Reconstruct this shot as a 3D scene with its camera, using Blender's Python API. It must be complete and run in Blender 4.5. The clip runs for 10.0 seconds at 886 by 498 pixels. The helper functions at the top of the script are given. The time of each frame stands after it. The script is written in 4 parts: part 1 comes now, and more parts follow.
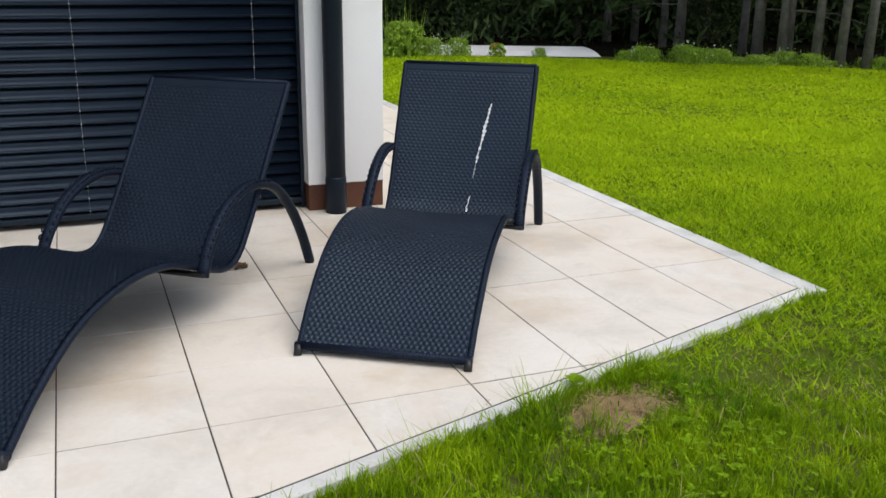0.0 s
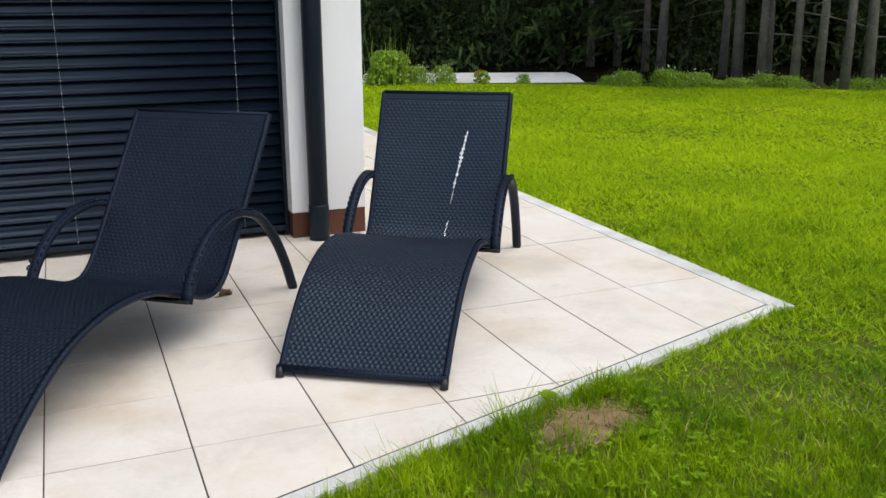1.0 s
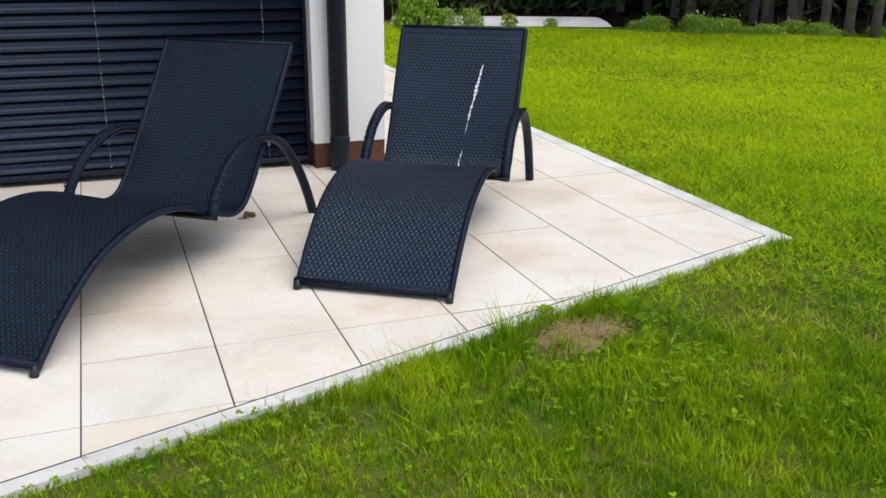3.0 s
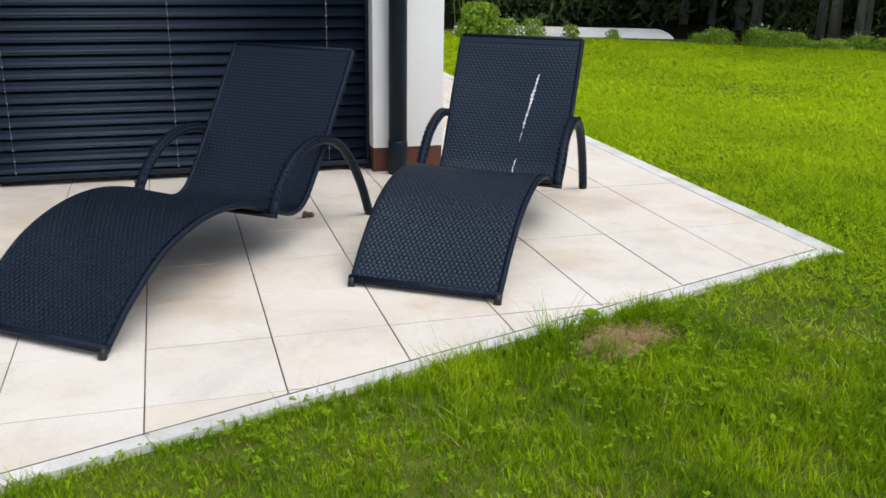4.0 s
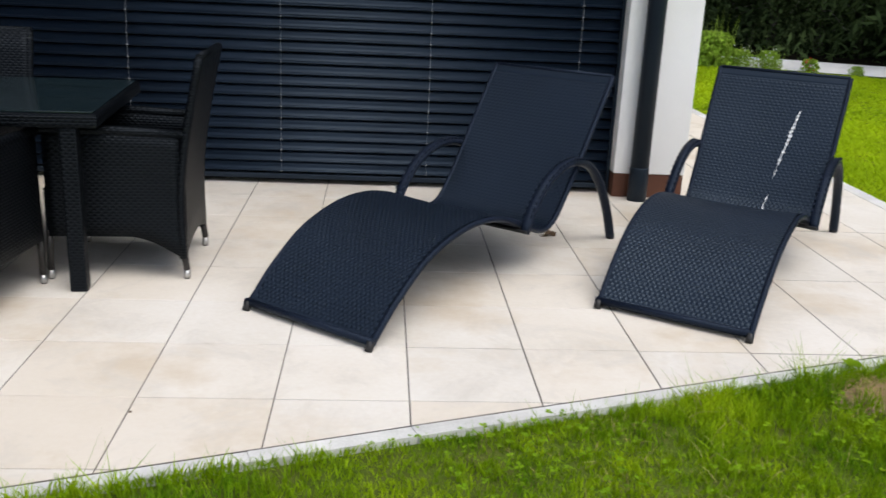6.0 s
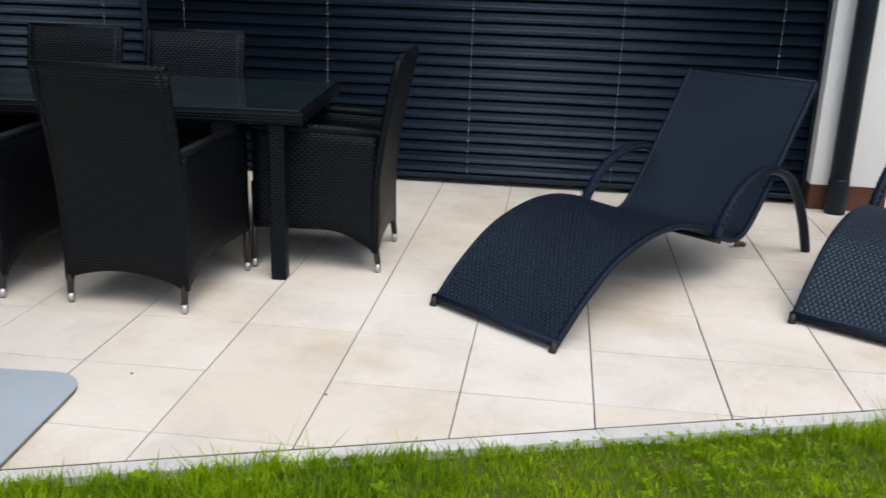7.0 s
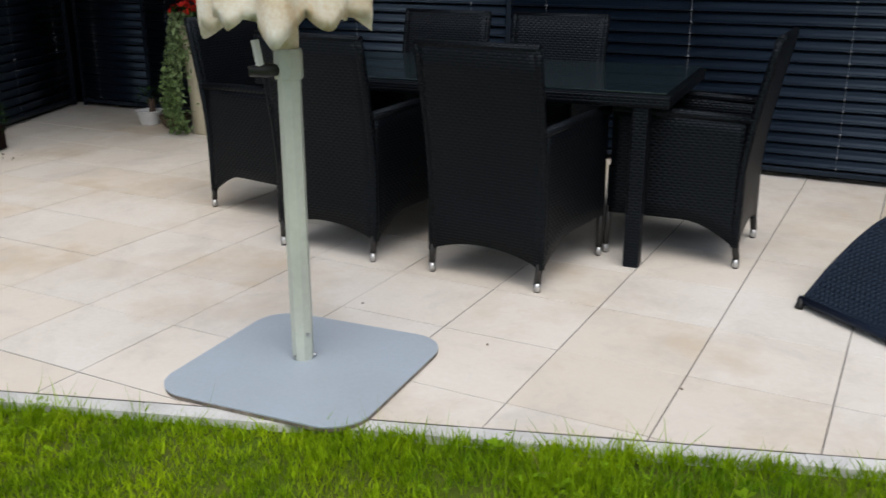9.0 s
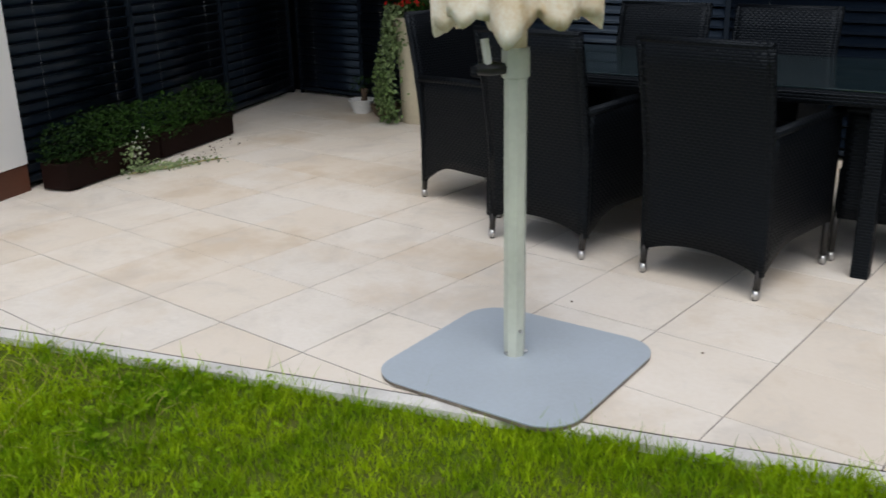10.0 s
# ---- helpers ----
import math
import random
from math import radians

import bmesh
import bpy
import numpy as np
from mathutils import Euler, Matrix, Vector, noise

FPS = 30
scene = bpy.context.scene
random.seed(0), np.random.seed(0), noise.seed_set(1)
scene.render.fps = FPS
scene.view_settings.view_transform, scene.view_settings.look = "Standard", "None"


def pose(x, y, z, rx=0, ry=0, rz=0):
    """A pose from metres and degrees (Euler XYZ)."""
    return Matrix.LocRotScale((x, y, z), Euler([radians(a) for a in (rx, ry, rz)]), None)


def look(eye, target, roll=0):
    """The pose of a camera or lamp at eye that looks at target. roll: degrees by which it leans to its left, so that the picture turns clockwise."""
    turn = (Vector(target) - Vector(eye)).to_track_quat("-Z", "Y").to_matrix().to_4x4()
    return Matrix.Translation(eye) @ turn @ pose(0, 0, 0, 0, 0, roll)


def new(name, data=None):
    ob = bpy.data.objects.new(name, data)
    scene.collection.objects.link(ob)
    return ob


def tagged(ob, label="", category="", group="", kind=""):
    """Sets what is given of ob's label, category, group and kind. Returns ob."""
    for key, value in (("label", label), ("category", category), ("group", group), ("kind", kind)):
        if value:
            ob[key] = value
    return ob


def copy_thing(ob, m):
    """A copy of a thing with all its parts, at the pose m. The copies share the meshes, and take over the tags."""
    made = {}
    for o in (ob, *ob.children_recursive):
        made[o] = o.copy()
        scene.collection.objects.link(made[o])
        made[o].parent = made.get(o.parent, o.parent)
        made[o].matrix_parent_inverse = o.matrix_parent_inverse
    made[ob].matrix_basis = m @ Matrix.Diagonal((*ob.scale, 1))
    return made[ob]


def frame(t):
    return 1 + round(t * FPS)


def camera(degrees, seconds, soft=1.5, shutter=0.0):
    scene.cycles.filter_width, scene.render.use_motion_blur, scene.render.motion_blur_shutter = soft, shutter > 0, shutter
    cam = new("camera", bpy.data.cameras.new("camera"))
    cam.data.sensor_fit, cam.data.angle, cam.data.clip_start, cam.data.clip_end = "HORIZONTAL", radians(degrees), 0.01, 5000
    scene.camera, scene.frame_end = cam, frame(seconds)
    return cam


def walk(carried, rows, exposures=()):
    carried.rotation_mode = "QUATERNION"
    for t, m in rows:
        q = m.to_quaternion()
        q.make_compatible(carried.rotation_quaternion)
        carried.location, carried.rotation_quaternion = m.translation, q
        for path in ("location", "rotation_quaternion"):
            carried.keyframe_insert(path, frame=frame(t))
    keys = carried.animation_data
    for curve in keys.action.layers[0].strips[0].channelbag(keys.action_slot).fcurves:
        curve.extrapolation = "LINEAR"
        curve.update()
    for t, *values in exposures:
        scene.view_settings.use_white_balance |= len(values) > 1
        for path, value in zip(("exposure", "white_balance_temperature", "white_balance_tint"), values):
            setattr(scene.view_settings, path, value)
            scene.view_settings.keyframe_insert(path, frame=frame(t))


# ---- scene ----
cam = camera(51.3, 10.0, soft=1.5, shutter=0.3)
PATH = [
    (0, (1.996, -1.843, 1.434), (2.709, -0.069, 0.846), 0.7),
    (0.5, (2.014, -1.9, 1.446), (2.736, -0.113, 0.91), 0.2),
    (1, (2.012, -1.985, 1.46), (2.746, -0.202, 0.926), -0.2),
    (1.5, (1.974, -2.064, 1.474), (2.72, -0.304, 0.885), 0.5),
    (2, (1.983, -2.174, 1.451), (2.709, -0.421, 0.82), 0.3),
    (3.5, (2.0, -2.29, 1.416), (2.615, -0.496, 0.781), 0.7),
    (4, (1.985, -2.37, 1.427), (2.534, -0.551, 0.804), 0.9),
    (4.5, (1.952, -2.409, 1.456), (2.433, -0.57, 0.834), 1.4),
    (5, (1.897, -2.415, 1.438), (2.286, -0.547, 0.838), 1.7),
    (5.2, (1.855, -2.453, 1.445), (2.206, -0.575, 0.853), 2.0),
    (6.3, (1.686, -2.394, 1.443), (1.728, -0.485, 0.848), 2.7),
    (6.5, (1.671, -2.406, 1.43), (1.641, -0.495, 0.84), 2.6),
    (7, (1.648, -2.443, 1.431), (1.423, -0.547, 0.834), 1.9),
    (7.5, (1.606, -2.472, 1.426), (1.227, -0.603, 0.824), 1.4),
    (8, (1.559, -2.465, 1.416), (1.018, -0.64, 0.802), 1.0),
    (8.5, (1.557, -2.452, 1.386), (0.848, -0.685, 0.772), 0.4),
    (9, (1.494, -2.416, 1.365), (0.616, -0.729, 0.746), -0.0),
    (9.5, (1.471, -2.368, 1.347), (0.421, -0.784, 0.723), -0.8),
    (9.8, (1.449, -2.439, 1.384), (0.291, -0.936, 0.752), -1.1),
    (10, (1.401, -2.458, 1.401), (0.192, -0.999, 0.76), -1.2),
]
walk(cam, [(t, look(eye, target, roll)) for t, eye, target, roll in PATH],
     exposures=[(0, 0.26), (1, 0.36), (2, 0.42), (5, 0.36), (8, 0.24), (10, 0.02)])

# ---- light ----
world = bpy.data.worlds.new("world")
scene.world = world
world.use_nodes = True
wn = world.node_tree
sky = wn.nodes.new("ShaderNodeTexSky")
sky.sky_type = 'NISHITA'
sky.sun_disc = False
sky.sun_elevation = radians(62)
sky.sun_rotation = radians(146)
sky.dust_density = 3.0
pale = wn.nodes.new("ShaderNodeHueSaturation")
pale.inputs["Saturation"].default_value = 0.66
wn.links.new(sky.outputs[0], pale.inputs["Color"])
wn.links.new(pale.outputs[0], wn.nodes["Background"].inputs[0])
wn.nodes["Background"].inputs[1].default_value = 0.155
sun = new("sun", bpy.data.lights.new("sun", 'SUN'))
sun.data.energy = 1.15
sun.data.angle = radians(55)
sun.data.color = (1.0, 0.985, 0.95)
sun.matrix_world = look((3.0, -4.4, 10), (0, 0, 0))
tagged(sun, kind="structure")


# ---- materials ----
def material(name, color, rough=0.6, metal=0.0, var=0.12, scale=3.0, fine=60.0, bump=0.15, dist=0.004,
             second=None, spec=0.5, obj_var=0.0, island=0.0, coat=0.0):
    """Two scales of noise on the colour, a fine relief, and, if wanted, a tone of its own for each object or island."""
    m = bpy.data.materials.new(name)
    m.use_nodes = True
    t = m.node_tree
    b = t.nodes["Principled BSDF"]
    b.inputs["Roughness"].default_value = rough
    b.inputs["Metallic"].default_value = metal
    b.inputs["Specular IOR Level"].default_value = spec
    b.inputs["Coat Weight"].default_value = coat
    n1, n2 = t.nodes.new("ShaderNodeTexNoise"), t.nodes.new("ShaderNodeTexNoise")
    n1.inputs["Scale"].default_value, n1.inputs["Detail"].default_value = scale, 5
    n2.inputs["Scale"].default_value, n2.inputs["Detail"].default_value = fine, 3
    geo = t.nodes.new("ShaderNodeNewGeometry")
    for n in (n1, n2):
        t.links.new(geo.outputs["Position"], n.inputs["Vector"])
    mix = t.nodes.new("ShaderNodeMix")
    mix.data_type = 'RGBA'
    c2 = second or tuple(c * (1 - 2.5 * var) for c in color)
    mix.inputs[6].default_value, mix.inputs[7].default_value = (*color, 1), (*c2, 1)
    add = t.nodes.new("ShaderNodeMath")
    add.operation = 'MULTIPLY_ADD'
    t.links.new(n2.outputs[0], add.inputs[0])
    add.inputs[1].default_value = 0.5
    ramp = t.nodes.new("ShaderNodeMapRange")
    ramp.inputs[1].default_value, ramp.inputs[2].default_value = 0.5, 1.0
    t.links.new(n1.outputs[0], add.inputs[2])
    t.links.new(add.outputs[0], ramp.inputs[0])
    t.links.new(ramp.outputs[0], mix.inputs[0])
    out = mix.outputs[2]
    if obj_var or island:
        hsv = t.nodes.new("ShaderNodeHueSaturation")
        mr = t.nodes.new("ShaderNodeMapRange")
        k = obj_var or island
        mr.inputs[3].default_value, mr.inputs[4].default_value = 1 - k, 1 + k
        if obj_var:
            src = t.nodes.new("ShaderNodeObjectInfo").outputs["Random"]
        else:
            src = geo.outputs["Random Per Island"]
        t.links.new(src, mr.inputs[0])
        t.links.new(mr.outputs[0], hsv.inputs["Value"])
        t.links.new(out, hsv.inputs["Color"])
        out = hsv.outputs[0]
    t.links.new(out, b.inputs["Base Color"])
    bp = t.nodes.new("ShaderNodeBump")
    bp.inputs["Strength"].default_value, bp.inputs["Distance"].default_value = bump, dist
    t.links.new(n2.outputs[0], bp.inputs["Height"])
    t.links.new(bp.outputs[0], b.inputs["Normal"])
    return m


def wicker_material(name, color, rough, pitch_u, pitch_v, depth=0.004, uv=False):
    """Flat woven strands: rows that go over and under one another, in metres of the object."""
    m = material(name, color, rough, var=0.12, scale=6, fine=140, spec=0.2)
    t = m.node_tree
    b = t.nodes["Principled BSDF"]
    co = t.nodes.new("ShaderNodeTexCoord")
    sep = t.nodes.new("ShaderNodeSeparateXYZ")
    t.links.new(co.outputs["UV" if uv else "Object"], sep.inputs[0])

    def math_node(op, a, c=None):
        n = t.nodes.new("ShaderNodeMath")
        n.operation = op
        for i, v in enumerate((a, c)):
            if v is None:
                continue
            if isinstance(v, (int, float)):
                n.inputs[i].default_value = v
            else:
                t.links.new(v, n.inputs[i])
        return n.outputs[0]

    if uv:
        u, v = sep.outputs[0], sep.outputs[1]
    else:
        u, v = math_node('ADD', sep.outputs[0], sep.outputs[1]), sep.outputs[2]
    u, v = math_node('DIVIDE', u, pitch_u), math_node('DIVIDE', v, pitch_v)
    row = math_node('FLOOR', v)
    half = math_node('MULTIPLY', row, 0.5)
    wave = math_node('SINE', math_node('MULTIPLY', math_node('ADD', u, half), 2 * math.pi))
    edge = math_node('ABSOLUTE', math_node('SINE', math_node('MULTIPLY', v, math.pi)))
    height = math_node('ADD', math_node('MULTIPLY', wave, 0.5), math_node('POWER', edge, 0.5))
    bp = t.nodes.new("ShaderNodeBump")
    bp.inputs["Strength"].default_value, bp.inputs["Distance"].default_value = 0.8, depth
    t.links.new(height, bp.inputs["Height"])
    t.links.new(bp.outputs[0], b.inputs["Normal"])
    return m


M = {}
def stone_material():
    """Pale sandstone: each slab between cream and honey, with clouds, faint stains and a fine grain."""
    m = material("sandstone", (0.775, 0.74, 0.685), 0.72, var=0.1, scale=2.6, fine=45, bump=0.2, dist=0.0015,
                 second=(0.69, 0.64, 0.565), obj_var=0.05)
    t = m.node_tree
    b = t.nodes["Principled BSDF"]
    was = b.inputs["Base Color"].links[0].from_socket
    info = t.nodes.new("ShaderNodeObjectInfo")
    power = t.nodes.new("ShaderNodeMath")
    power.operation = 'POWER'
    power.inputs[1].default_value = 2.6
    t.links.new(info.outputs["Random"], power.inputs[0])
    geo = t.nodes.new("ShaderNodeNewGeometry")
    stain = t.nodes.new("ShaderNodeTexNoise")
    stain.inputs["Scale"].default_value, stain.inputs["Detail"].default_value = 1.1, 7
    stain.inputs["Roughness"].default_value = 0.65
    t.links.new(geo.outputs["Position"], stain.inputs["Vector"])
    rng_node = t.nodes.new("ShaderNodeMapRange")
    rng_node.inputs[1].default_value, rng_node.inputs[2].default_value = 0.5, 0.7
    t.links.new(stain.outputs[0], rng_node.inputs[0])
    total = t.nodes.new("ShaderNodeMath")
    total.operation = 'MULTIPLY_ADD'
    total.use_clamp = True
    total.inputs[1].default_value = 0.55
    t.links.new(power.outputs[0], total.inputs[0])
    t.links.new(rng_node.outputs[0], total.inputs[2])
    mix = t.nodes.new("ShaderNodeMix")
    mix.data_type = 'RGBA'
    t.links.new(total.outputs[0], mix.inputs[0])
    t.links.new(was, mix.inputs[6])
    mix.inputs[7].default_value = (0.61, 0.525, 0.415, 1)
    # grey weathering in smaller, sharper flecks
    grey = t.nodes.new("ShaderNodeTexNoise")
    grey.inputs["Scale"].default_value, grey.inputs["Detail"].default_value = 2.7, 8
    grey.inputs["Roughness"].default_value, grey.inputs["Distortion"].default_value = 0.72, 0.6
    t.links.new(geo.outputs["Position"], grey.inputs["Vector"])
    lim = t.nodes.new("ShaderNodeMapRange")
    lim.inputs[1].default_value, lim.inputs[2].default_value, lim.inputs[4].default_value = 0.5, 0.68, 0.6
    t.links.new(grey.outputs[0], lim.inputs[0])
    worn = t.nodes.new("ShaderNodeMix")
    worn.data_type = 'RGBA'
    t.links.new(lim.outputs[0], worn.inputs[0])
    t.links.new(mix.outputs[2], worn.inputs[6])
    worn.inputs[7].default_value = (0.55, 0.515, 0.465, 1)
    t.links.new(worn.outputs[2], b.inputs["Base Color"])
    return m


M["stone"] = stone_material()
M["kerb"] = material("kerb_stone", (0.74, 0.735, 0.71), 0.85, var=0.14, scale=5, fine=120, bump=0.5, dist=0.003, obj_var=0.06)
M["joint"] = material("joint_grit", (0.1, 0.085, 0.07), 0.95, var=0.2, scale=8, fine=200)
M["render"] = material("white_render", (0.85, 0.85, 0.845), 0.9, var=0.03, scale=1.5, fine=180, bump=0.35, dist=0.003)
M["plinth"] = material("plinth_paint", (0.13, 0.045, 0.022), 0.7, var=0.15, scale=3, fine=90)
M["pipe"] = material("anthracite_metal", (0.014, 0.02, 0.03), 0.42, spec=0.25, var=0.1, scale=4, fine=150, bump=0.05)
M["slat"] = material("slat_lacquer", (0.0072, 0.013, 0.024), 0.33, spec=0.28, var=0.12, scale=2.5, fine=90, bump=0.03, obj_var=0.08)
M["gap"] = material("dark_glass", (0.006, 0.008, 0.011), 0.25, var=0.1)
M["cord"] = material("ladder_cord", (0.33, 0.35, 0.38), 0.7, fine=200)
M["wicker"] = material("lounger_wicker", (0.0062, 0.0105, 0.02), 0.4, spec=0.49, var=0.12, scale=5, fine=200, bump=0.1, dist=0.001, island=0.0)
M["wrap"] = wicker_material("wrapped_wicker", (0.009, 0.0135, 0.027), 0.45, 0.03, 0.012, 0.0015, uv=True)
M["chair"] = wicker_material("chair_wicker", (0.0018, 0.0023, 0.0032), 0.46, 0.03, 0.0135, 0.0023)
M["leg"] = material("leg_lacquer", (0.02, 0.018, 0.017), 0.45, var=0.1)
M["tip"] = material("brushed_metal", (0.6, 0.6, 0.6), 0.35, 1.0, var=0.05)
M["glass"] = material("table_glass", (0.012, 0.022, 0.026), 0.12, var=0.05, bump=0.0, coat=0.3)
M["plate"] = material("galvanised_plate", (0.4, 0.465, 0.53), 0.5, 0.0, var=0.05, scale=2.5, fine=60, bump=0.05, second=(0.36, 0.41, 0.455))
M["edge"] = material("plate_edge", (0.3, 0.25, 0.2), 0.8, var=0.3, scale=14)
M["pole"] = material("pole_paint", (0.55, 0.585, 0.51), 0.38, var=0.08, scale=4, fine=40, bump=0.04)
M["canvas"] = material("canopy_canvas", (0.9, 0.865, 0.785), 0.85, var=0.1, scale=9, fine=90, bump=0.3, dist=0.002, second=(0.66, 0.5, 0.3))
M["black"] = material("black_plastic", (0.012, 0.012, 0.013), 0.5)
M["soil"] = material("lawn_soil", (0.085, 0.15, 0.01), 0.95, spec=0.05, var=0.2, scale=4, fine=90, second=(0.11, 0.115, 0.03), bump=0.6, dist=0.02)
M["litter"] = material("near_black_floor", (0.012, 0.0105, 0.007), 0.95, spec=0.02, var=0.25, scale=1.5, fine=20)
M["sand"] = material("bare_soil", (0.46, 0.33, 0.2), 0.95, second=(0.15, 0.105, 0.055), var=0.18, scale=22, fine=150, bump=0.8, dist=0.01)
M["gravel"] = material("pale_gravel", (0.84, 0.83, 0.8), 0.95, var=0.08, scale=3, fine=30, bump=0.8, dist=0.02)

for key in ("slat", "wicker", "wrap", "pipe"):
    # blue lacquer: its sheen is bluish too
    M[key].node_tree.nodes["Principled BSDF"].inputs["Specular Tint"].default_value = (0.62, 0.8, 1.0, 1)


def leaf_material(name, color, second, island=0.35, trans=0.25, rough=0.6, scale=0.7, fine=9):
    m = material(name, color, rough, var=0.2, scale=scale, fine=fine, bump=0.0, second=second, island=island, spec=0.12)
    t = m.node_tree
    b = t.nodes["Principled BSDF"]
    tr = t.nodes.new("ShaderNodeBsdfTranslucent")
    mx = t.nodes.new("ShaderNodeMixShader")
    mx.inputs[0].default_value = trans
    t.links.new(b.inputs["Base Color"].links[0].from_socket, tr.inputs[0])
    t.links.new(b.outputs[0], mx.inputs[1])
    t.links.new(tr.outputs[0], mx.inputs[2])
    t.links.new(mx.outputs[0], t.nodes["Material Output"].inputs[0])
    return m


M["chair"].node_tree.nodes["Principled BSDF"].inputs["Specular IOR Level"].default_value = 0.2
M["chair"].node_tree.nodes["Principled BSDF"].inputs["Specular Tint"].default_value = (0.72, 0.85, 1.0, 1)
M["grass"] = leaf_material("grass_blade", (0.43, 0.58, 0.009), (0.105, 0.25, 0.006), 0.34, 0.5, scale=2.6, fine=24)
# brighter copy of the blade colour; the far lawn's sunlight is put into it
M["grass_lit"] = leaf_material("lit_grass_blade", (0.53, 0.69, 0.012), (0.33, 0.5, 0.009), 0.14, 0.5)
M["clover"] = leaf_material("clover_leaf", (0.24, 0.39, 0.009), (0.16, 0.3, 0.008), 0.3, 0.4)
M["straw"] = leaf_material("dry_grass", (0.42, 0.36, 0.13), (0.32, 0.3, 0.08), 0.3, 0.2)
M["hay"] = leaf_material("hay", (0.45, 0.32, 0.16), (0.28, 0.2, 0.09), 0.3, 0.15)
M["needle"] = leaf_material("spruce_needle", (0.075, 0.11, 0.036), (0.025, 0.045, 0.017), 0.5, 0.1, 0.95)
M["bush"] = leaf_material("bush_leaf", (0.38, 0.54, 0.075), (0.2, 0.34, 0.035), 0.4, 0.4)
M["ivy"] = leaf_material("ivy_leaf", (0.3, 0.38, 0.2), (0.1, 0.17, 0.05), 0.5, 0.2)
M["box_leaf"] = leaf_material("box_leaf", (0.025, 0.065, 0.01), (0.008, 0.022, 0.005), 0.5, 0.15)
M["flower_white"] = leaf_material("white_petal", (0.75, 0.75, 0.7), (0.65, 0.66, 0.6), 0.1, 0.3)
M["flower_red"] = leaf_material("red_petal", (0.6, 0.03, 0.02), (0.45, 0.02, 0.02), 0.2, 0.2)
M["bark"] = material("spruce_bark", (0.2, 0.185, 0.165), 0.95, var=0.2, scale=6, fine=30, bump=0.9, dist=0.03)
M["planter"] = material("planter_brown", (0.012, 0.0042, 0.003), 0.7, spec=0.12, var=0.15)
M["cream"] = material("cream_ceramic", (0.6, 0.54, 0.4), 0.6, var=0.08, scale=4)
M["whitepot"] = material("white_ceramic", (0.75, 0.76, 0.76), 0.4, var=0.03)
M["terracotta"] = material("old_clay", (0.14, 0.1, 0.06), 0.85, var=0.2)
M["wood"] = material("succulent_wood", (0.15, 0.1, 0.07), 0.85, var=0.2)
M["dropping"] = material("white_streak", (0.72, 0.74, 0.76), 0.7, var=0.06, scale=40)
M["drybrown"] = material("dry_cone", (0.16, 0.1, 0.055), 0.85, var=0.25, scale=40)


# ---- mesh helpers ----
def mesh_of(name, bm, mat, smooth=False):
    me = bpy.data.meshes.new(name)
    bm.normal_update()
    bm.to_mesh(me)
    bm.free()
    me.materials.append(M[mat])
    if smooth:
        me.polygons.foreach_set("use_smooth", [True] * len(me.polygons))
    return me


LOOSE = ("foliage", "crown", "leaves", "ivy", "greenery", "sprig", "shrub", "blossom", "stem", "dead_wood", "braid")


def part(name, bm, mat, parent, label="", smooth=False):
    """One mesh object under a thing or under a part."""
    ob = new(name, bm if isinstance(bm, bpy.types.Mesh) else mesh_of(name, bm, mat, smooth))
    ob.parent = parent
    if label:
        ob["label"] = label
    if name in LOOSE:
        ob["kind"] = "stuff"
    return ob


def thing(name, label, category, m=None, group="", kind=""):
    ob = new(name)
    ob.empty_display_size = 0.1
    if m is not None:
        ob.matrix_world = m
    return tagged(ob, label, category, group, kind)


def single(name, bm, mat, label, category, kind="", smooth=False, group=""):
    return tagged(new(name, mesh_of(name, bm, mat, smooth)), label, category, group, kind)


def box(bm, lo, hi, bevel=0.0):
    lo, hi = Vector(lo), Vector(hi)
    r = bmesh.ops.create_cube(bm, size=1.0, matrix=Matrix.Translation((lo + hi) / 2) @ Matrix.Diagonal((*(hi - lo), 1)))
    if bevel:
        edges = list({e for v in r["verts"] for e in v.link_edges})
        bmesh.ops.bevel(bm, geom=edges, offset=bevel, segments=2, affect='EDGES', profile=0.5)
    return bm


def tube(bm, pts, radius, sides=10, caps=True, flat=1.0, uv=False, soft=True):
    """A round or flattened tube along points, with UV in metres."""
    pts = [Vector(p) for p in pts]
    rings, run, lengths = [], 0.0, []
    radii = radius if isinstance(radius, (list, tuple)) else [radius] * len(pts)
    side = None
    for i, p in enumerate(pts):
        d = (pts[min(i + 1, len(pts) - 1)] - pts[max(i - 1, 0)]).normalized()
        if side is None:
            side = d.cross(Vector((0, 0, 1)))
            if side.length < 1e-3:
                side = d.cross(Vector((0, 1, 0)))
        side = (side - d * side.dot(d)).normalized()
        up = side.cross(d)
        run += (p - pts[i - 1]).length if i else 0
        lengths.append(run)
        rings.append([bm.verts.new(p + radii[i] * (math.cos(a) * side * flat + math.sin(a) * up))
                      for a in (2 * math.pi * k / sides for k in range(sides))])
    layer = bm.loops.layers.uv.verify() if uv else None
    for i in range(len(rings) - 1):
        for k in range(sides):
            f = bm.faces.new((rings[i][k], rings[i][(k + 1) % sides], rings[i + 1][(k + 1) % sides], rings[i + 1][k]))
            f.smooth = soft
            if uv:
                c = 2 * math.pi * max(radii) / sides
                for loop, (u, v) in zip(f.loops, ((k, i), (k + 1, i), (k + 1, i + 1), (k, i + 1))):
                    loop[layer].uv = (u * c, lengths[v])
    if caps:
        bm.faces.new(rings[0][::-1])
        bm.faces.new(rings[-1])
    return bm


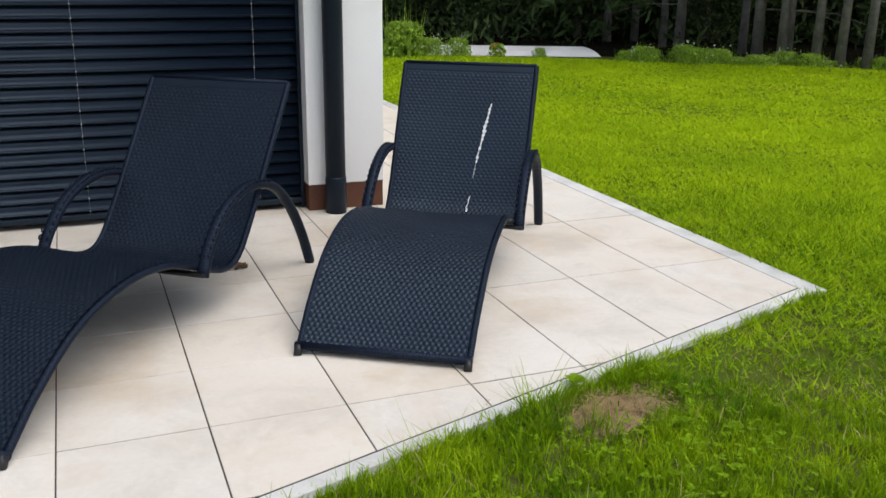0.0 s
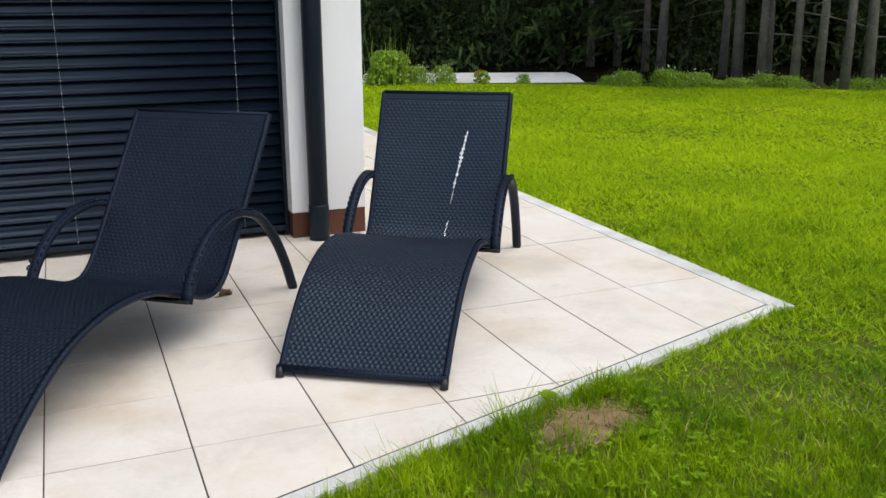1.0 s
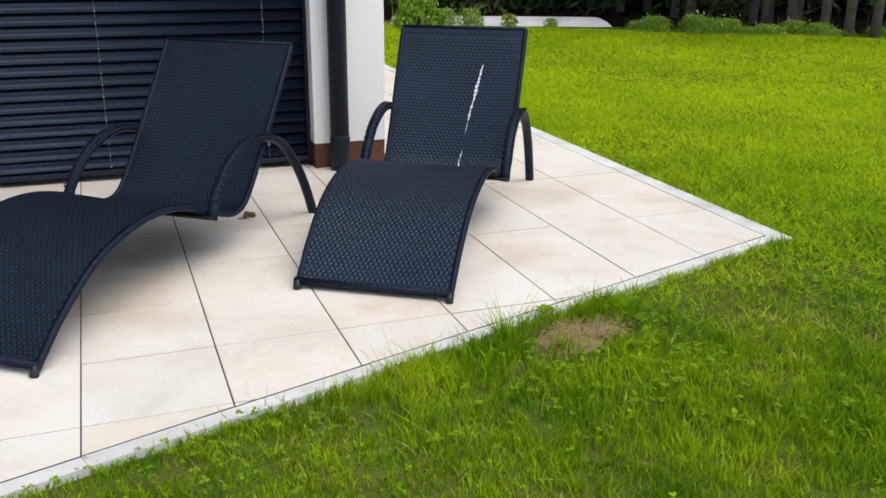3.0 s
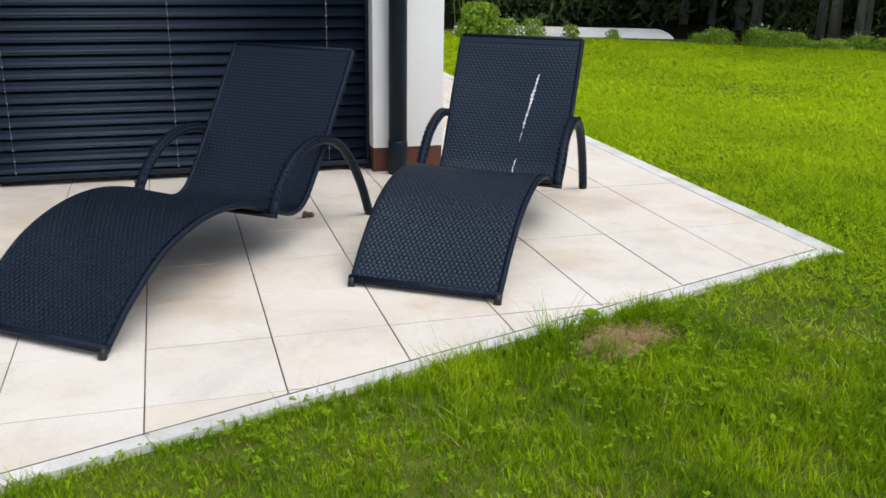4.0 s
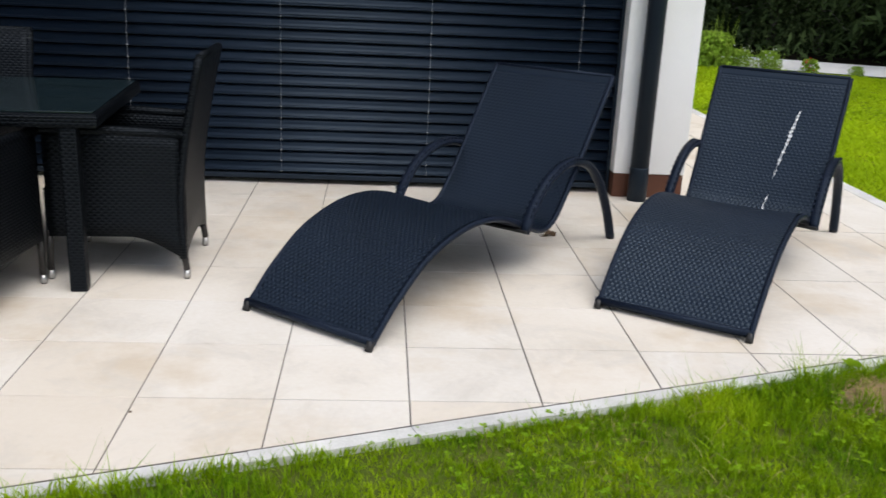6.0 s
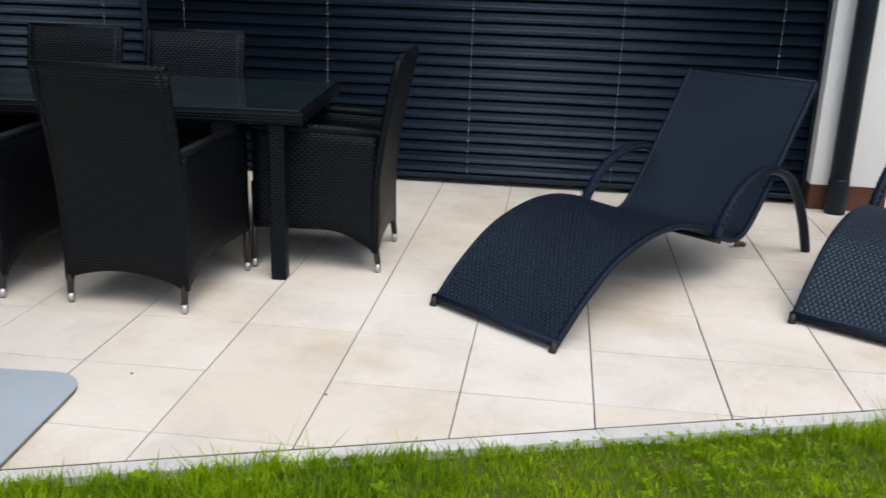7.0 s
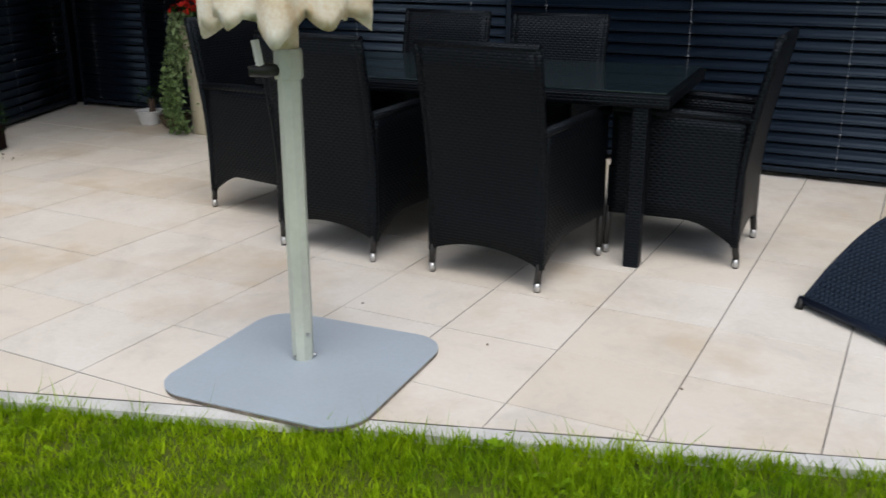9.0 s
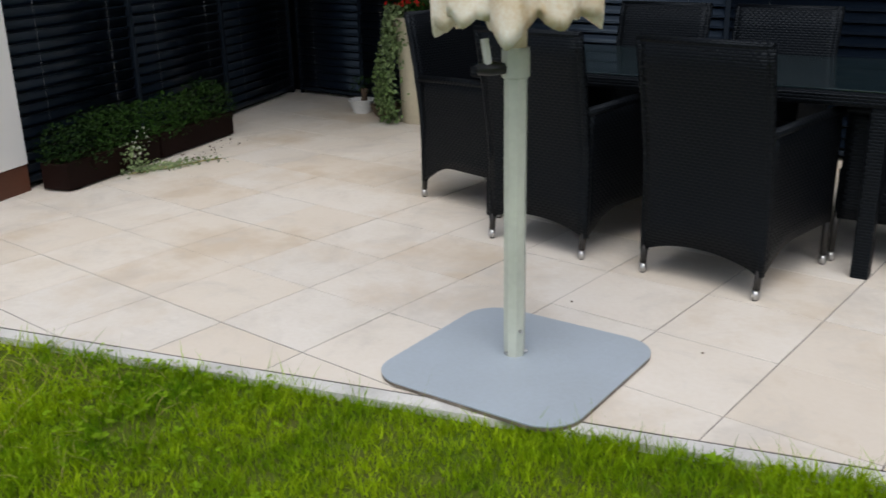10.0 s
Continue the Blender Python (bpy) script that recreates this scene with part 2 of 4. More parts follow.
def lathe(bm, profile, sides=24, center=(0, 0)):
    rings = []
    for r, z in profile:
        rings.append([bm.verts.new((center[0] + r * math.cos(2 * math.pi * k / sides), center[1] + r * math.sin(2 * math.pi * k / sides), z))
                      for k in range(sides)])
    for a, b in zip(rings, rings[1:]):
        for k in range(sides):
            bm.faces.new((a[k], a[(k + 1) % sides], b[(k + 1) % sides], b[k])).smooth = True
    bm.faces.new(rings[0][::-1])
    bm.faces.new(rings[-1])
    return bm


def smooth_curve(points, n):
    """A Catmull-Rom curve through points, n samples at even steps of length."""
    P = [np.array(p, float) for p in points]
    P = [2 * P[0] - P[1]] + P + [2 * P[-1] - P[-2]]
    fine = []
    for i in range(1, len(P) - 2):
        for s in np.linspace(0, 1, 24, endpoint=False):
            fine.append(0.5 * (2 * P[i] + (P[i + 1] - P[i - 1]) * s + (2 * P[i - 1] - 5 * P[i] + 4 * P[i + 1] - P[i + 2]) * s * s
                               + (3 * P[i] - P[i - 1] - 3 * P[i + 1] + P[i + 2]) * s ** 3))
    fine.append(P[-2])
    fine = np.array(fine)
    run = np.r_[0, np.cumsum(np.linalg.norm(np.diff(fine, axis=0), axis=1))]
    at = np.linspace(0, run[-1], n)
    return np.stack([np.interp(at, run, fine[:, k]) for k in range(fine.shape[1])], 1), run[-1]


def numpy_mesh(name, verts, faces, mat):
    """A mesh from arrays, all faces with the same number of corners."""
    me = bpy.data.meshes.new(name)
    n, k = faces.shape
    me.vertices.add(len(verts))
    me.vertices.foreach_set("co", np.asarray(verts, np.float32).ravel())
    me.loops.add(n * k)
    me.loops.foreach_set("vertex_index", faces.astype(np.int32).ravel())
    me.polygons.add(n)
    me.polygons.foreach_set("loop_start", np.arange(0, n * k, k, dtype=np.int32))
    me.update(calc_edges=True)
    me.materials.append(M[mat])
    return me


def leaf_mesh(name, centers, sizes, mat, rng, droop=0.0, stretch=1.6, up=0.0):
    """Small folded leaves, four corners each, turned at random round their centres."""
    n = len(centers)
    d = rng.normal(size=(n, 3))
    d[:, 2] += up - droop
    d /= np.linalg.norm(d, axis=1, keepdims=True)
    s = np.cross(d, rng.normal(size=(n, 3)))
    s /= np.linalg.norm(s, axis=1, keepdims=True)
    sizes = np.asarray(sizes).reshape(-1, 1) * np.ones((n, 1))
    c = np.asarray(centers)
    a, b = d * sizes * stretch, s * sizes * 0.55
    up_n = np.cross(d, s) * sizes * 0.18
    verts = np.stack([c - a * 0.5, c + b + up_n, c + a * 0.5, c - b + up_n], 1).reshape(-1, 3)
    return numpy_mesh(name, verts, np.arange(4 * n).reshape(n, 4), mat)

# ---- the terrace ----
T = 0.46
BEND = (1.84, 0.285)
SLOPE_L, SLOPE_R = 0.334, 0.3275
RIGHT = 5.08


def front(x):
    """The terrace's front edge, which cuts the tile grid askew."""
    return BEND[1] + (x - BEND[0]) * (SLOPE_L if x < BEND[0] else SLOPE_R)


WALL_Y = 3.6
WING_A, WING_B = Vector((-5.45, 3.74)), Vector((-3.9, 0.0))
WING_D = (WING_B - WING_A).normalized()
WING_N = Vector((-WING_D.y, WING_D.x))

bm = bmesh.new()
vs = [bm.verts.new(p) for p in ((-400, -400, -0.03), (400, -400, -0.03), (400, 400, -0.03), (-400, 400, -0.03))]
bm.faces.new(vs)
ground = single("ground", bm, "soil", "green lawn soil reaching to the woods", "ground", "structure")

bm = bmesh.new()
outline = [(-7.2, front(-7.2)), BEND, (RIGHT, front(RIGHT)), (RIGHT, 9.5), (-7.2, 9.5)]
top = [bm.verts.new((x, y, -0.0022)) for x, y in outline]
low = [bm.verts.new((x, y, -0.1)) for x, y in outline]
bm.faces.new(top)
for i in range(len(top)):
    j = (i + 1) % len(top)
    bm.faces.new((top[j], top[i], low[i], low[j]))
pavement = single("pavement", bm, "joint", "terrace of pale sandstone tiles with dark joints", "terrace", "structure")

# ---- the house ----
bm = bmesh.new()
box(bm, (-7.3, WALL_Y + 0.1, -0.05), (3.255, WALL_Y + 0.4, 2.9))
wall_back = single("wall_north", bm, "gap", "dark glazed wall behind the closed blinds", "wall", "structure")
PIL_Y = 3.48
bm = bmesh.new()
box(bm, (3.26, PIL_Y, 0.158), (3.735, 9.0, 2.9), 0.006)
wall_corner = single("wall_corner", bm, "render", "white rendered corner pillar of the house", "wall", "structure")
bm = bmesh.new()
box(bm, (3.264, PIL_Y + 0.006, 0.0), (3.729, 8.99, 0.156))
plinth = single("plinth_corner", bm, "plinth", "reddish-brown painted plinth under the white wall", "plinth", "structure")


def wing_point(along, off, z):
    p = WING_B + WING_D * along + WING_N * off
    return (p.x, p.y, z)


def prism(bm, base, z0, z1):
    a = [bm.verts.new((x, y, z0)) for x, y in base]
    b = [bm.verts.new((x, y, z1)) for x, y in base]
    bm.faces.new(a[::-1])
    bm.faces.new(b)
    for i in range(len(a)):
        j = (i + 1) % len(a)
        bm.faces.new((a[i], a[j], b[j], b[i]))
    return bm


def wing_prism(a0, a1, o0, o1, z0, z1):
    return prism(bmesh.new(), [wing_point(*q, 0)[:2] for q in ((a0, o0), (a1, o0), (a1, o1), (a0, o1))], z0, z1)


wing_len = (WING_B - WING_A).length
single("wall_wing", wing_prism(-wing_len - 0.2, -0.141, -0.4, -0.1, -0.05, 2.9), "gap", "dark glazed wing wall behind the blinds", "wall", "structure")
single("wall_wing_pillar", wing_prism(-0.14, 2.6, -0.4, 0.0, 0.165, 2.9), "render", "white rendered wall at the end of the wing", "wall", "structure")
single("plinth_wing", wing_prism(-0.138, 2.598, -0.39, -0.006, 0.0, 0.163), "plinth", "reddish-brown painted plinth of the wing", "plinth", "structure")


# ---- blinds ----
PITCH = 0.0706


def slat_bm(length):
    """A curved lacquered slat with beaded edges, along x, nearly closed."""
    prof = [(0.012, -0.038), (0.020, -0.037), (0.026, -0.033), (0.026, -0.029), (0.021, -0.024), (0.011, -0.018), (0.009, 0.0), (0.004, 0.018),
            (-0.006, 0.028), (-0.020, 0.034), (-0.021, 0.036), (-0.004, 0.029), (0.002, 0.016), (0.007, 0.0), (0.009, -0.02)]
    bm = bmesh.new()
    a = [bm.verts.new((0, -y, z)) for y, z in prof]
    b = [bm.verts.new((length, -y, z)) for y, z in prof]
    for i in range(len(prof)):
        j = (i + 1) % len(prof)
        bm.faces.new((a[i], b[i], b[j], a[j])).smooth = True
    bm.faces.new(a)
    bm.faces.new(b[::-1])
    return bm


def blind(label, m, length, cords, top=2.8):
    b = thing("venetian_blind", label, "blind", m, "closed outdoor blinds")
    me = mesh_of("slat", slat_bm(length), "slat")
    rng = random.Random(int(length * 100))
    n = int((top - 0.1) / PITCH)
    for i in range(n):
        s = part("slat", me, "slat", b)
        s.location = (0, rng.uniform(-0.002, 0.002), 0.115 + i * PITCH)
        s.rotation_euler = (rng.uniform(-0.03, 0.03), rng.uniform(-0.0006, 0.0006), 0)
    part("bottom_rail", box(bmesh.new(), (0, -0.035, 0.035), (length, 0.03, 0.068), 0.006), "pipe", b)
    for x in cords:
        bm = bmesh.new()
        for dy in (-0.03, 0.026):
            tube(bm, [(x, dy, 0.06), (x, dy, top)], 0.001, 5)
        for i in range(n):
            box(bm, (x - 0.003, -0.032, 0.080 + i * PITCH), (x + 0.003, -0.018, 0.09 + i * PITCH))
        part("ladder_cord", bm, "cord", b)
    for x in (-0.012, length + 0.012):
        part("guide_rail", box(bmesh.new(), (x - 0.01, -0.02, 0.0), (x + 0.01, 0.02, top), 0.002), "pipe", b)
    return b


blind("closed anthracite slatted blind beside the white pillar", pose(-1.1, WALL_Y, 0), 4.335,
      (0.26, 1.23, 2.177, 3.124, 4.085))
blind("closed anthracite slatted blind behind the dining table", pose(-4.5, WALL_Y, 0), 3.36, (0.25, 1.2, 2.15, 3.1))
blind("closed anthracite slatted blind in the shaded corner", pose(-5.33, WALL_Y, 0), 0.79, (0.22,))
ang = math.degrees(math.atan2(WING_D.y, WING_D.x))
for a0, ln, cords in ((-3.86, 1.2, (0.25, 0.95)), (-2.62, 1.2, (0.25, 0.95)), (-1.38, 1.2, (0.25, 0.95))):
    p = wing_point(a0, -0.06, 0)
    blind("closed black slatted blind on the shaded wing", pose(*p, 0, 0, ang), ln, cords)

# ---- unseen eaves, added above to shade the blinds and the wing ----
bm = bmesh.new()
box(bm, (-7.6, WALL_Y - 0.95, 2.92), (3.2, 9.2, 3.1), 0.01)
single("shade_eaves", bm, "render", "unseen white eaves, added to shade the blinds", "eaves", "structure")
single("shade_wing_eaves", wing_prism(-wing_len - 1.2, -0.5, -3.0, 0.3, 3.11, 3.3), "render", "unseen white eaves, added to shade the wing", "eaves", "structure")

# slab out of view, added only to darken the inner corner
bm = prism(bmesh.new(), [(-6.2, 4.2), (-6.2, 2.6), (-4.35, 0.9), (-2.3, 1.4), (-1.9, 4.2)], 2.62, 2.8)
single("shade_slab_corner", bm, "render", "unseen flat slab, added to shade the terrace's inner corner", "roof", "structure")

# ---- rain pipe ----
pipe = thing("downpipe", "dark anthracite rain pipe on the white pillar", "pipe", pose(3.41, 3.41, 0))
part("tube", tube(bmesh.new(), [(0, 0, 0.15), (0, 0, 2.9)], 0.059, 20), "pipe", pipe)
part("boot", tube(bmesh.new(), [(0, 0, 0.0), (0, 0, 0.21), (0, 0, 0.225)], [0.063, 0.063, 0.058], 20), "pipe", pipe, "wider standpipe boot")
part("bracket", box(bmesh.new(), (-0.012, 0.03, 1.62), (0.012, 0.1, 1.65)), "pipe", pipe)


# ---- loungers ----
FRONT = [(0.0, 0.028), (0.06, 0.083), (0.16, 0.172), (0.35, 0.296), (0.57, 0.363), (0.78, 0.374), (0.98, 0.336), (1.17, 0.26), (1.31, 0.216)]
# one back lies a little lower than the other
LOW_BACK = FRONT + [(1.42, 0.235), (1.53, 0.345), (1.72, 0.59), (1.965, 0.915)]
HIGH_BACK = FRONT + [(1.41, 0.248), (1.5, 0.372), (1.64, 0.61), (1.835, 0.94)]
ARM = [(1.085, 0.245), (1.135, 0.335), (1.26, 0.45), (1.42, 0.51), (1.59, 0.512), (1.76, 0.452), (1.9, 0.325), (2.01, 0.17), (2.09, 0.012)]
WIDTH = 0.69


def flare(q):
    """The backrest widens towards the head."""
    return 1 + 0.035 * np.clip(q / 0.3, 0, 1) + 0.035 * np.clip((q - 0.55) / 0.4, 0, 1)


def lounger(label, m, profile):
    """Local x goes from the left edge to the right, y from the foot to the head."""
    lo = thing("sun_lounger", label, "sun lounger", m, "sun loungers")
    head = profile[-1]
    # the woven sheet: strands over and under one another
    step = 0.0042
    base, total = smooth_curve(profile, 2)
    ns = int(total / step)
    line, _ = smooth_curve(profile, ns)
    tan = np.gradient(line, axis=0)
    tan /= np.linalg.norm(tan, axis=1, keepdims=True)
    nor = np.stack([-tan[:, 1], tan[:, 0]], 1)
    nx = int((WIDTH - 0.05) / step)
    xs = np.linspace(0.025, WIDTH - 0.025, nx)
    s = np.arange(ns) * total / (ns - 1)
    pu, pv = 0.0115, 0.0185
    S, X = np.meshgrid(s, xs, indexing="ij")
    rowi = np.floor(S / pv)
    h = 0.0013 * np.tanh(2.0 * np.sin(2 * np.pi * (X / (2 * pu) + rowi / 2))) + 0.0034 * np.abs(np.sin(np.pi * S / pv)) ** 0.6
    h *= 1 - 0.4 * np.clip((S - 1.35) / 0.2, 0, 1)
    band = total - 0.055
    h = np.where(S > band, 0.0022, h) - 0.003 * np.exp(-((S - band) / 0.004) ** 2)
    sag = -0.012 * np.sin(np.pi * (X - 0.025) / (WIDTH - 0.05)) * np.clip((total - S) / 0.3, 0.1, 1)
    y = line[:, :1] + nor[:, :1] * (h + sag)
    z = line[:, 1:] + nor[:, 1:] * (h + sag)
    X = WIDTH / 2 + (X - WIDTH / 2) * flare(S / total)
    verts = np.stack([X, y, z], -1).reshape(-1, 3)
    i = np.arange(ns - 1)[:, None] * nx + np.arange(nx - 1)[None]
    faces = np.stack([i, i + 1, i + nx + 1, i + nx], -1).reshape(-1, 4)
    me = numpy_mesh("woven_sheet", verts, faces, "wicker")
    me.polygons.foreach_set("use_smooth", [True] * len(me.polygons))
    part("woven_sheet", me, "wicker", lo)
    # its underside, a plain woven back
    bm = bmesh.new()
    coarse, _ = smooth_curve(profile, 60)
    t2 = np.gradient(coarse, axis=0)
    t2 /= np.linalg.norm(t2, axis=1, keepdims=True)
    low = coarse - np.stack([-t2[:, 1], t2[:, 0]], 1) * 0.022
    grid = [[bm.verts.new((WIDTH / 2 + sx * (WIDTH / 2 - 0.02) * flare(k / 59), p[0], p[1])) for sx in (-1, 1)] for k, p in enumerate(low)]
    lay = bm.loops.layers.uv.verify()
    for k in range(len(grid) - 1):
        f = bm.faces.new((grid[k][0], grid[k + 1][0], grid[k + 1][1], grid[k][1]))
        f.smooth = True
        for lp, uv in zip(f.loops, ((0, k * 0.04), (0, k * 0.04 + 0.04), (0.65, k * 0.04 + 0.04), (0.65, k * 0.04))):
            lp[lay].uv = uv
    part("underside", bm, "wrap", lo)
    for x in (0.014, WIDTH - 0.014):
        part("side_rail", tube(bmesh.new(), [(WIDTH / 2 + (x - WIDTH / 2) * flare(k / 59), p[0], p[1] - 0.0105) for k, p in enumerate(coarse)], 0.0135, 10, uv=True), "wrap", lo)
        part("foot_cap", tube(bmesh.new(), [(x, -0.012, 0.0), (x, 0.004, 0.038)], 0.0165, 10), "black", lo)
    part("foot_bar", tube(bmesh.new(), [(0.0, 0.006, 0.034), (WIDTH, 0.006, 0.034)], 0.016, 10, uv=True), "wrap", lo)
    part("head_bar", tube(bmesh.new(), [(-0.008, head[0] - 0.002, head[1] - 0.008), (WIDTH + 0.008, head[0] - 0.002, head[1] - 0.008)], 0.0105, 10, uv=True), "wrap", lo)
    part("cross_bar", box(bmesh.new(), (-0.05, 1.06, 0.25), (WIDTH + 0.05, 1.1, 0.264), 0.004), "black", lo, "dark metal bar under the seat")
    arm, _ = smooth_curve(ARM, 40)
    for x in (-0.03, WIDTH + 0.03):
        a = part("armrest", tube(bmesh.new(), [(x, p[0], p[1]) for p in arm], 0.021, 12, flat=1.25, uv=True), "wrap", lo)
        for dx in (-0.02, 0.02):
            bm = bmesh.new()
            for p, q in zip(arm[2:20], arm[3:21]):
                c = Vector((x + dx, (p[0] + q[0]) / 2, (p[1] + q[1]) / 2))
                d = Vector((0, q[0] - p[0], q[1] - p[1])).normalized()
                n = Vector((0, -d.z, d.y))
                tube(bm, [c - d * 0.011 + n * 0.016, c + n * 0.022, c + d * 0.011 + n * 0.016], 0.0038, 5)
            part("braid", bm, "wrap", a)
        part("leg_cap", tube(bmesh.new(), [(x, 2.086, 0.03), (x, 2.092, 0.0)], 0.023, 12), "black", lo)
    return lo


def lounger_pose(left, d):
    return pose(left[0], left[1], 0, 0, 0, math.degrees(math.atan2(-d[0], d[1])))


lounger("dark blue-grey woven wicker lounger with curved arms", lounger_pose((1.166, 1.293), (0.6145, 0.788)), LOW_BACK)
l2 = lounger("dark blue-grey woven wicker lounger with a white streak", lounger_pose((2.693, 1.402), (0.548, 0.837)), HIGH_BACK)


# ---- chairs ----
def arched_panel(bm, path, z_top, z_side, z_mid, thick=0.025, n=14, open_end=False):
    """An upright woven panel between two plan points, its lower edge arched, or rising to a high far end; z_top may run from one end to the other."""
    (x0, y0, lean0), (x1, y1, lean1) = path
    d = Vector((x1 - x0, y1 - y0, 0)).normalized()
    nrm = Vector((-d.y, d.x, 0)) * thick / 2
    cols = []
    for i in range(n + 1):
        s = i / n
        rise = math.sin(math.pi / 2 * min(1, s / 0.42)) if open_end else math.sin(math.pi * s) ** 0.7
        zb = z_side + (z_mid - z_side) * rise
        zt = z_top[0] + (z_top[1] - z_top[0]) * s
        col = []
        for k in range(9):
            q = k / 8
            z = zb + (zt - zb) * q
            lean = lean0 + (lean1 - lean0) * s
            off = lean * max(0.0, z - 0.42) ** 1.3
            p = Vector(((x0 + (x1 - x0) * s) * (1 + 0.03 * z if lean else 1), y0 + (y1 - y0) * s - off, z))
            col.append((bm.verts.new(p + nrm), bm.verts.new(p - nrm)))
        cols.append(col)
    for a, b in zip(cols, cols[1:]):
        for k in range(8):
            bm.faces.new((a[k][0], b[k][0], b[k + 1][0], a[k + 1][0])).smooth = True
            bm.faces.new((a[k][1], a[k + 1][1], b[k + 1][1], b[k][1])).smooth = True
        bm.faces.new((a[0][0], a[0][1], b[0][1], b[0][0]))
        bm.faces.new((a[8][0], b[8][0], b[8][1], a[8][1]))
    for c in (cols[0], cols[-1]):
        for k in range(8):
            bm.faces.new((c[k][0], c[k + 1][0], c[k + 1][1], c[k][1]))
    bmesh.ops.recalc_face_normals(bm, faces=bm.faces)
    return bm


def armchair(label, m):
    """Local y points where the sitter faces; the origin is the middle of the back feet."""
    ch = thing("dining_chair", label, "chair", m, "chairs round the table")
    w, dp, wf = 0.262, 0.572, 0.292
    part("backrest", arched_panel(bmesh.new(), ((-w, 0.0, 0.2), (w, 0.0, 0.2)), (1.005, 1.005), 0.1, 0.16, 0.032), "chair", ch)
    part("top_rail", tube(bmesh.new(), [(-w * 1.03 - 0.012, -0.1, 1.005), (w * 1.03 + 0.012, -0.1, 1.005)], 0.017, 10, uv=True), "chair", ch)
    for sx in (-1, 1):
        part("side_panel", arched_panel(bmesh.new(), ((sx * w, 0.0, 0.0), (sx * wf, dp, 0.0)), (0.67, 0.685), 0.1, 0.205, 0.03, open_end=True), "chair", ch)
        part("armrest", tube(bmesh.new(), [(sx * w, -0.03, 0.667), (sx * (w + wf) / 2, 0.27, 0.68), (sx * wf, dp, 0.685), (sx * wf, dp + 0.018, 0.67)],
                             0.021, 10, uv=True), "chair", ch)
        stile, _ = smooth_curve([(0.0, 0.1), (0.0, 0.42), (-0.038, 0.7), (-0.1, 1.005)], 14)
        part("back_stile", tube(bmesh.new(), [(sx * w * (1 + 0.03 * p[1]), p[0], p[1]) for p in stile], 0.019, 10, uv=True), "chair", ch)
        for y, kick, ztop, at in ((0.0, -0.012, 0.135, w), (dp, 0.008, 0.23, wf)):
            leg = part("leg", tube(bmesh.new(), [(sx * at * 0.995, y, ztop), (sx * at * 0.985, y + kick, 0.045)], [0.017, 0.0145], 10), "leg", ch)
            part("foot_tip", tube(bmesh.new(), [(sx * at * 0.985, y + kick, 0.042), (sx * at * 0.983, y + kick, 0.006)], 0.016, 10), "tip", leg, "bright metal foot sleeve")
            part("foot_pad", tube(bmesh.new(), [(sx * at * 0.983, y + kick, 0.007), (sx * at * 0.983, y + kick, 0.0)], 0.012, 8), "black", leg)
    part("front_panel", arched_panel(bmesh.new(), ((-wf, dp, 0.0), (wf, dp, 0.0)), (0.42, 0.42), 0.2, 0.225, 0.025), "chair", ch)
    part("seat", box(bmesh.new(), (-w + 0.015, 0.015, 0.385), (w - 0.015, dp - 0.012, 0.425), 0.012), "chair", ch)
    return ch


c1 = armchair("black woven wicker armchair, its back to the lawn", pose(-0.08, 0.995, 0, 0, 0, -3.9))
copy_thing(c1, pose(-0.897, 1.01, 0, 0, 0, -2))
c3 = copy_thing(c1, pose(0.832, 1.92, 0, 0, 0, 91.3))
c4 = copy_thing(c1, pose(-1.877, 1.648, 0, 0, 0, -96))
c5 = copy_thing(c1, pose(-0.385, 2.53, 0, 0, 0, 181))
c6 = copy_thing(c1, pose(-1.09, 2.51, 0, 0, 0, 179))
for c in (c3, c4):
    tagged(c, "black woven wicker armchair at the table's end")
for c in (c5, c6):
    tagged(c, "black woven wicker armchair between table and blinds")

# ---- table ----
tab = thing("dining_table", "black wicker dining table with a dark glass top", "table", pose(-0.515, 1.893, 0, 0, 0, 4.7))
TL, TW = 1.03, 0.53
part("apron", box(bmesh.new(), (-TL, -TW, 0.72), (TL, TW, 0.778), 0.012), "chair", tab)
part("glass_top", box(bmesh.new(), (-TL + 0.02, -TW + 0.02, 0.779), (TL - 0.02, TW - 0.02, 0.787), 0.002), "glass", tab, "dark greenish glass plate")
for sx in (-1, 1):
    for sy in (-1, 1):
        part("leg", box(bmesh.new(), (sx * 0.905 - 0.036, sy * 0.485 - 0.036, 0.0), (sx * 0.905 + 0.036, sy * 0.485 + 0.036, 0.721), 0.008), "chair", tab)

# ---- umbrella ----
um = thing("parasol", "closed cream parasol on a pale green pole", "parasol", pose(-0.285, -0.045, 0))


def rounded_square(h, r, n=8, turn=0):
    out = []
    for cx, cy, a0 in ((h - r, h - r, 0), (r - h, h - r, 90), (r - h, r - h, 180), (h - r, r - h, 270)):
        for k in range(n + 1):
            a = radians(a0 + 90 * k / n)
            out.append((cx + r * math.cos(a), cy + r * math.sin(a)))
    c, q = math.cos(radians(turn)), math.sin(radians(turn))
    return [(c * x - q * y, q * x + c * y) for x, y in out]


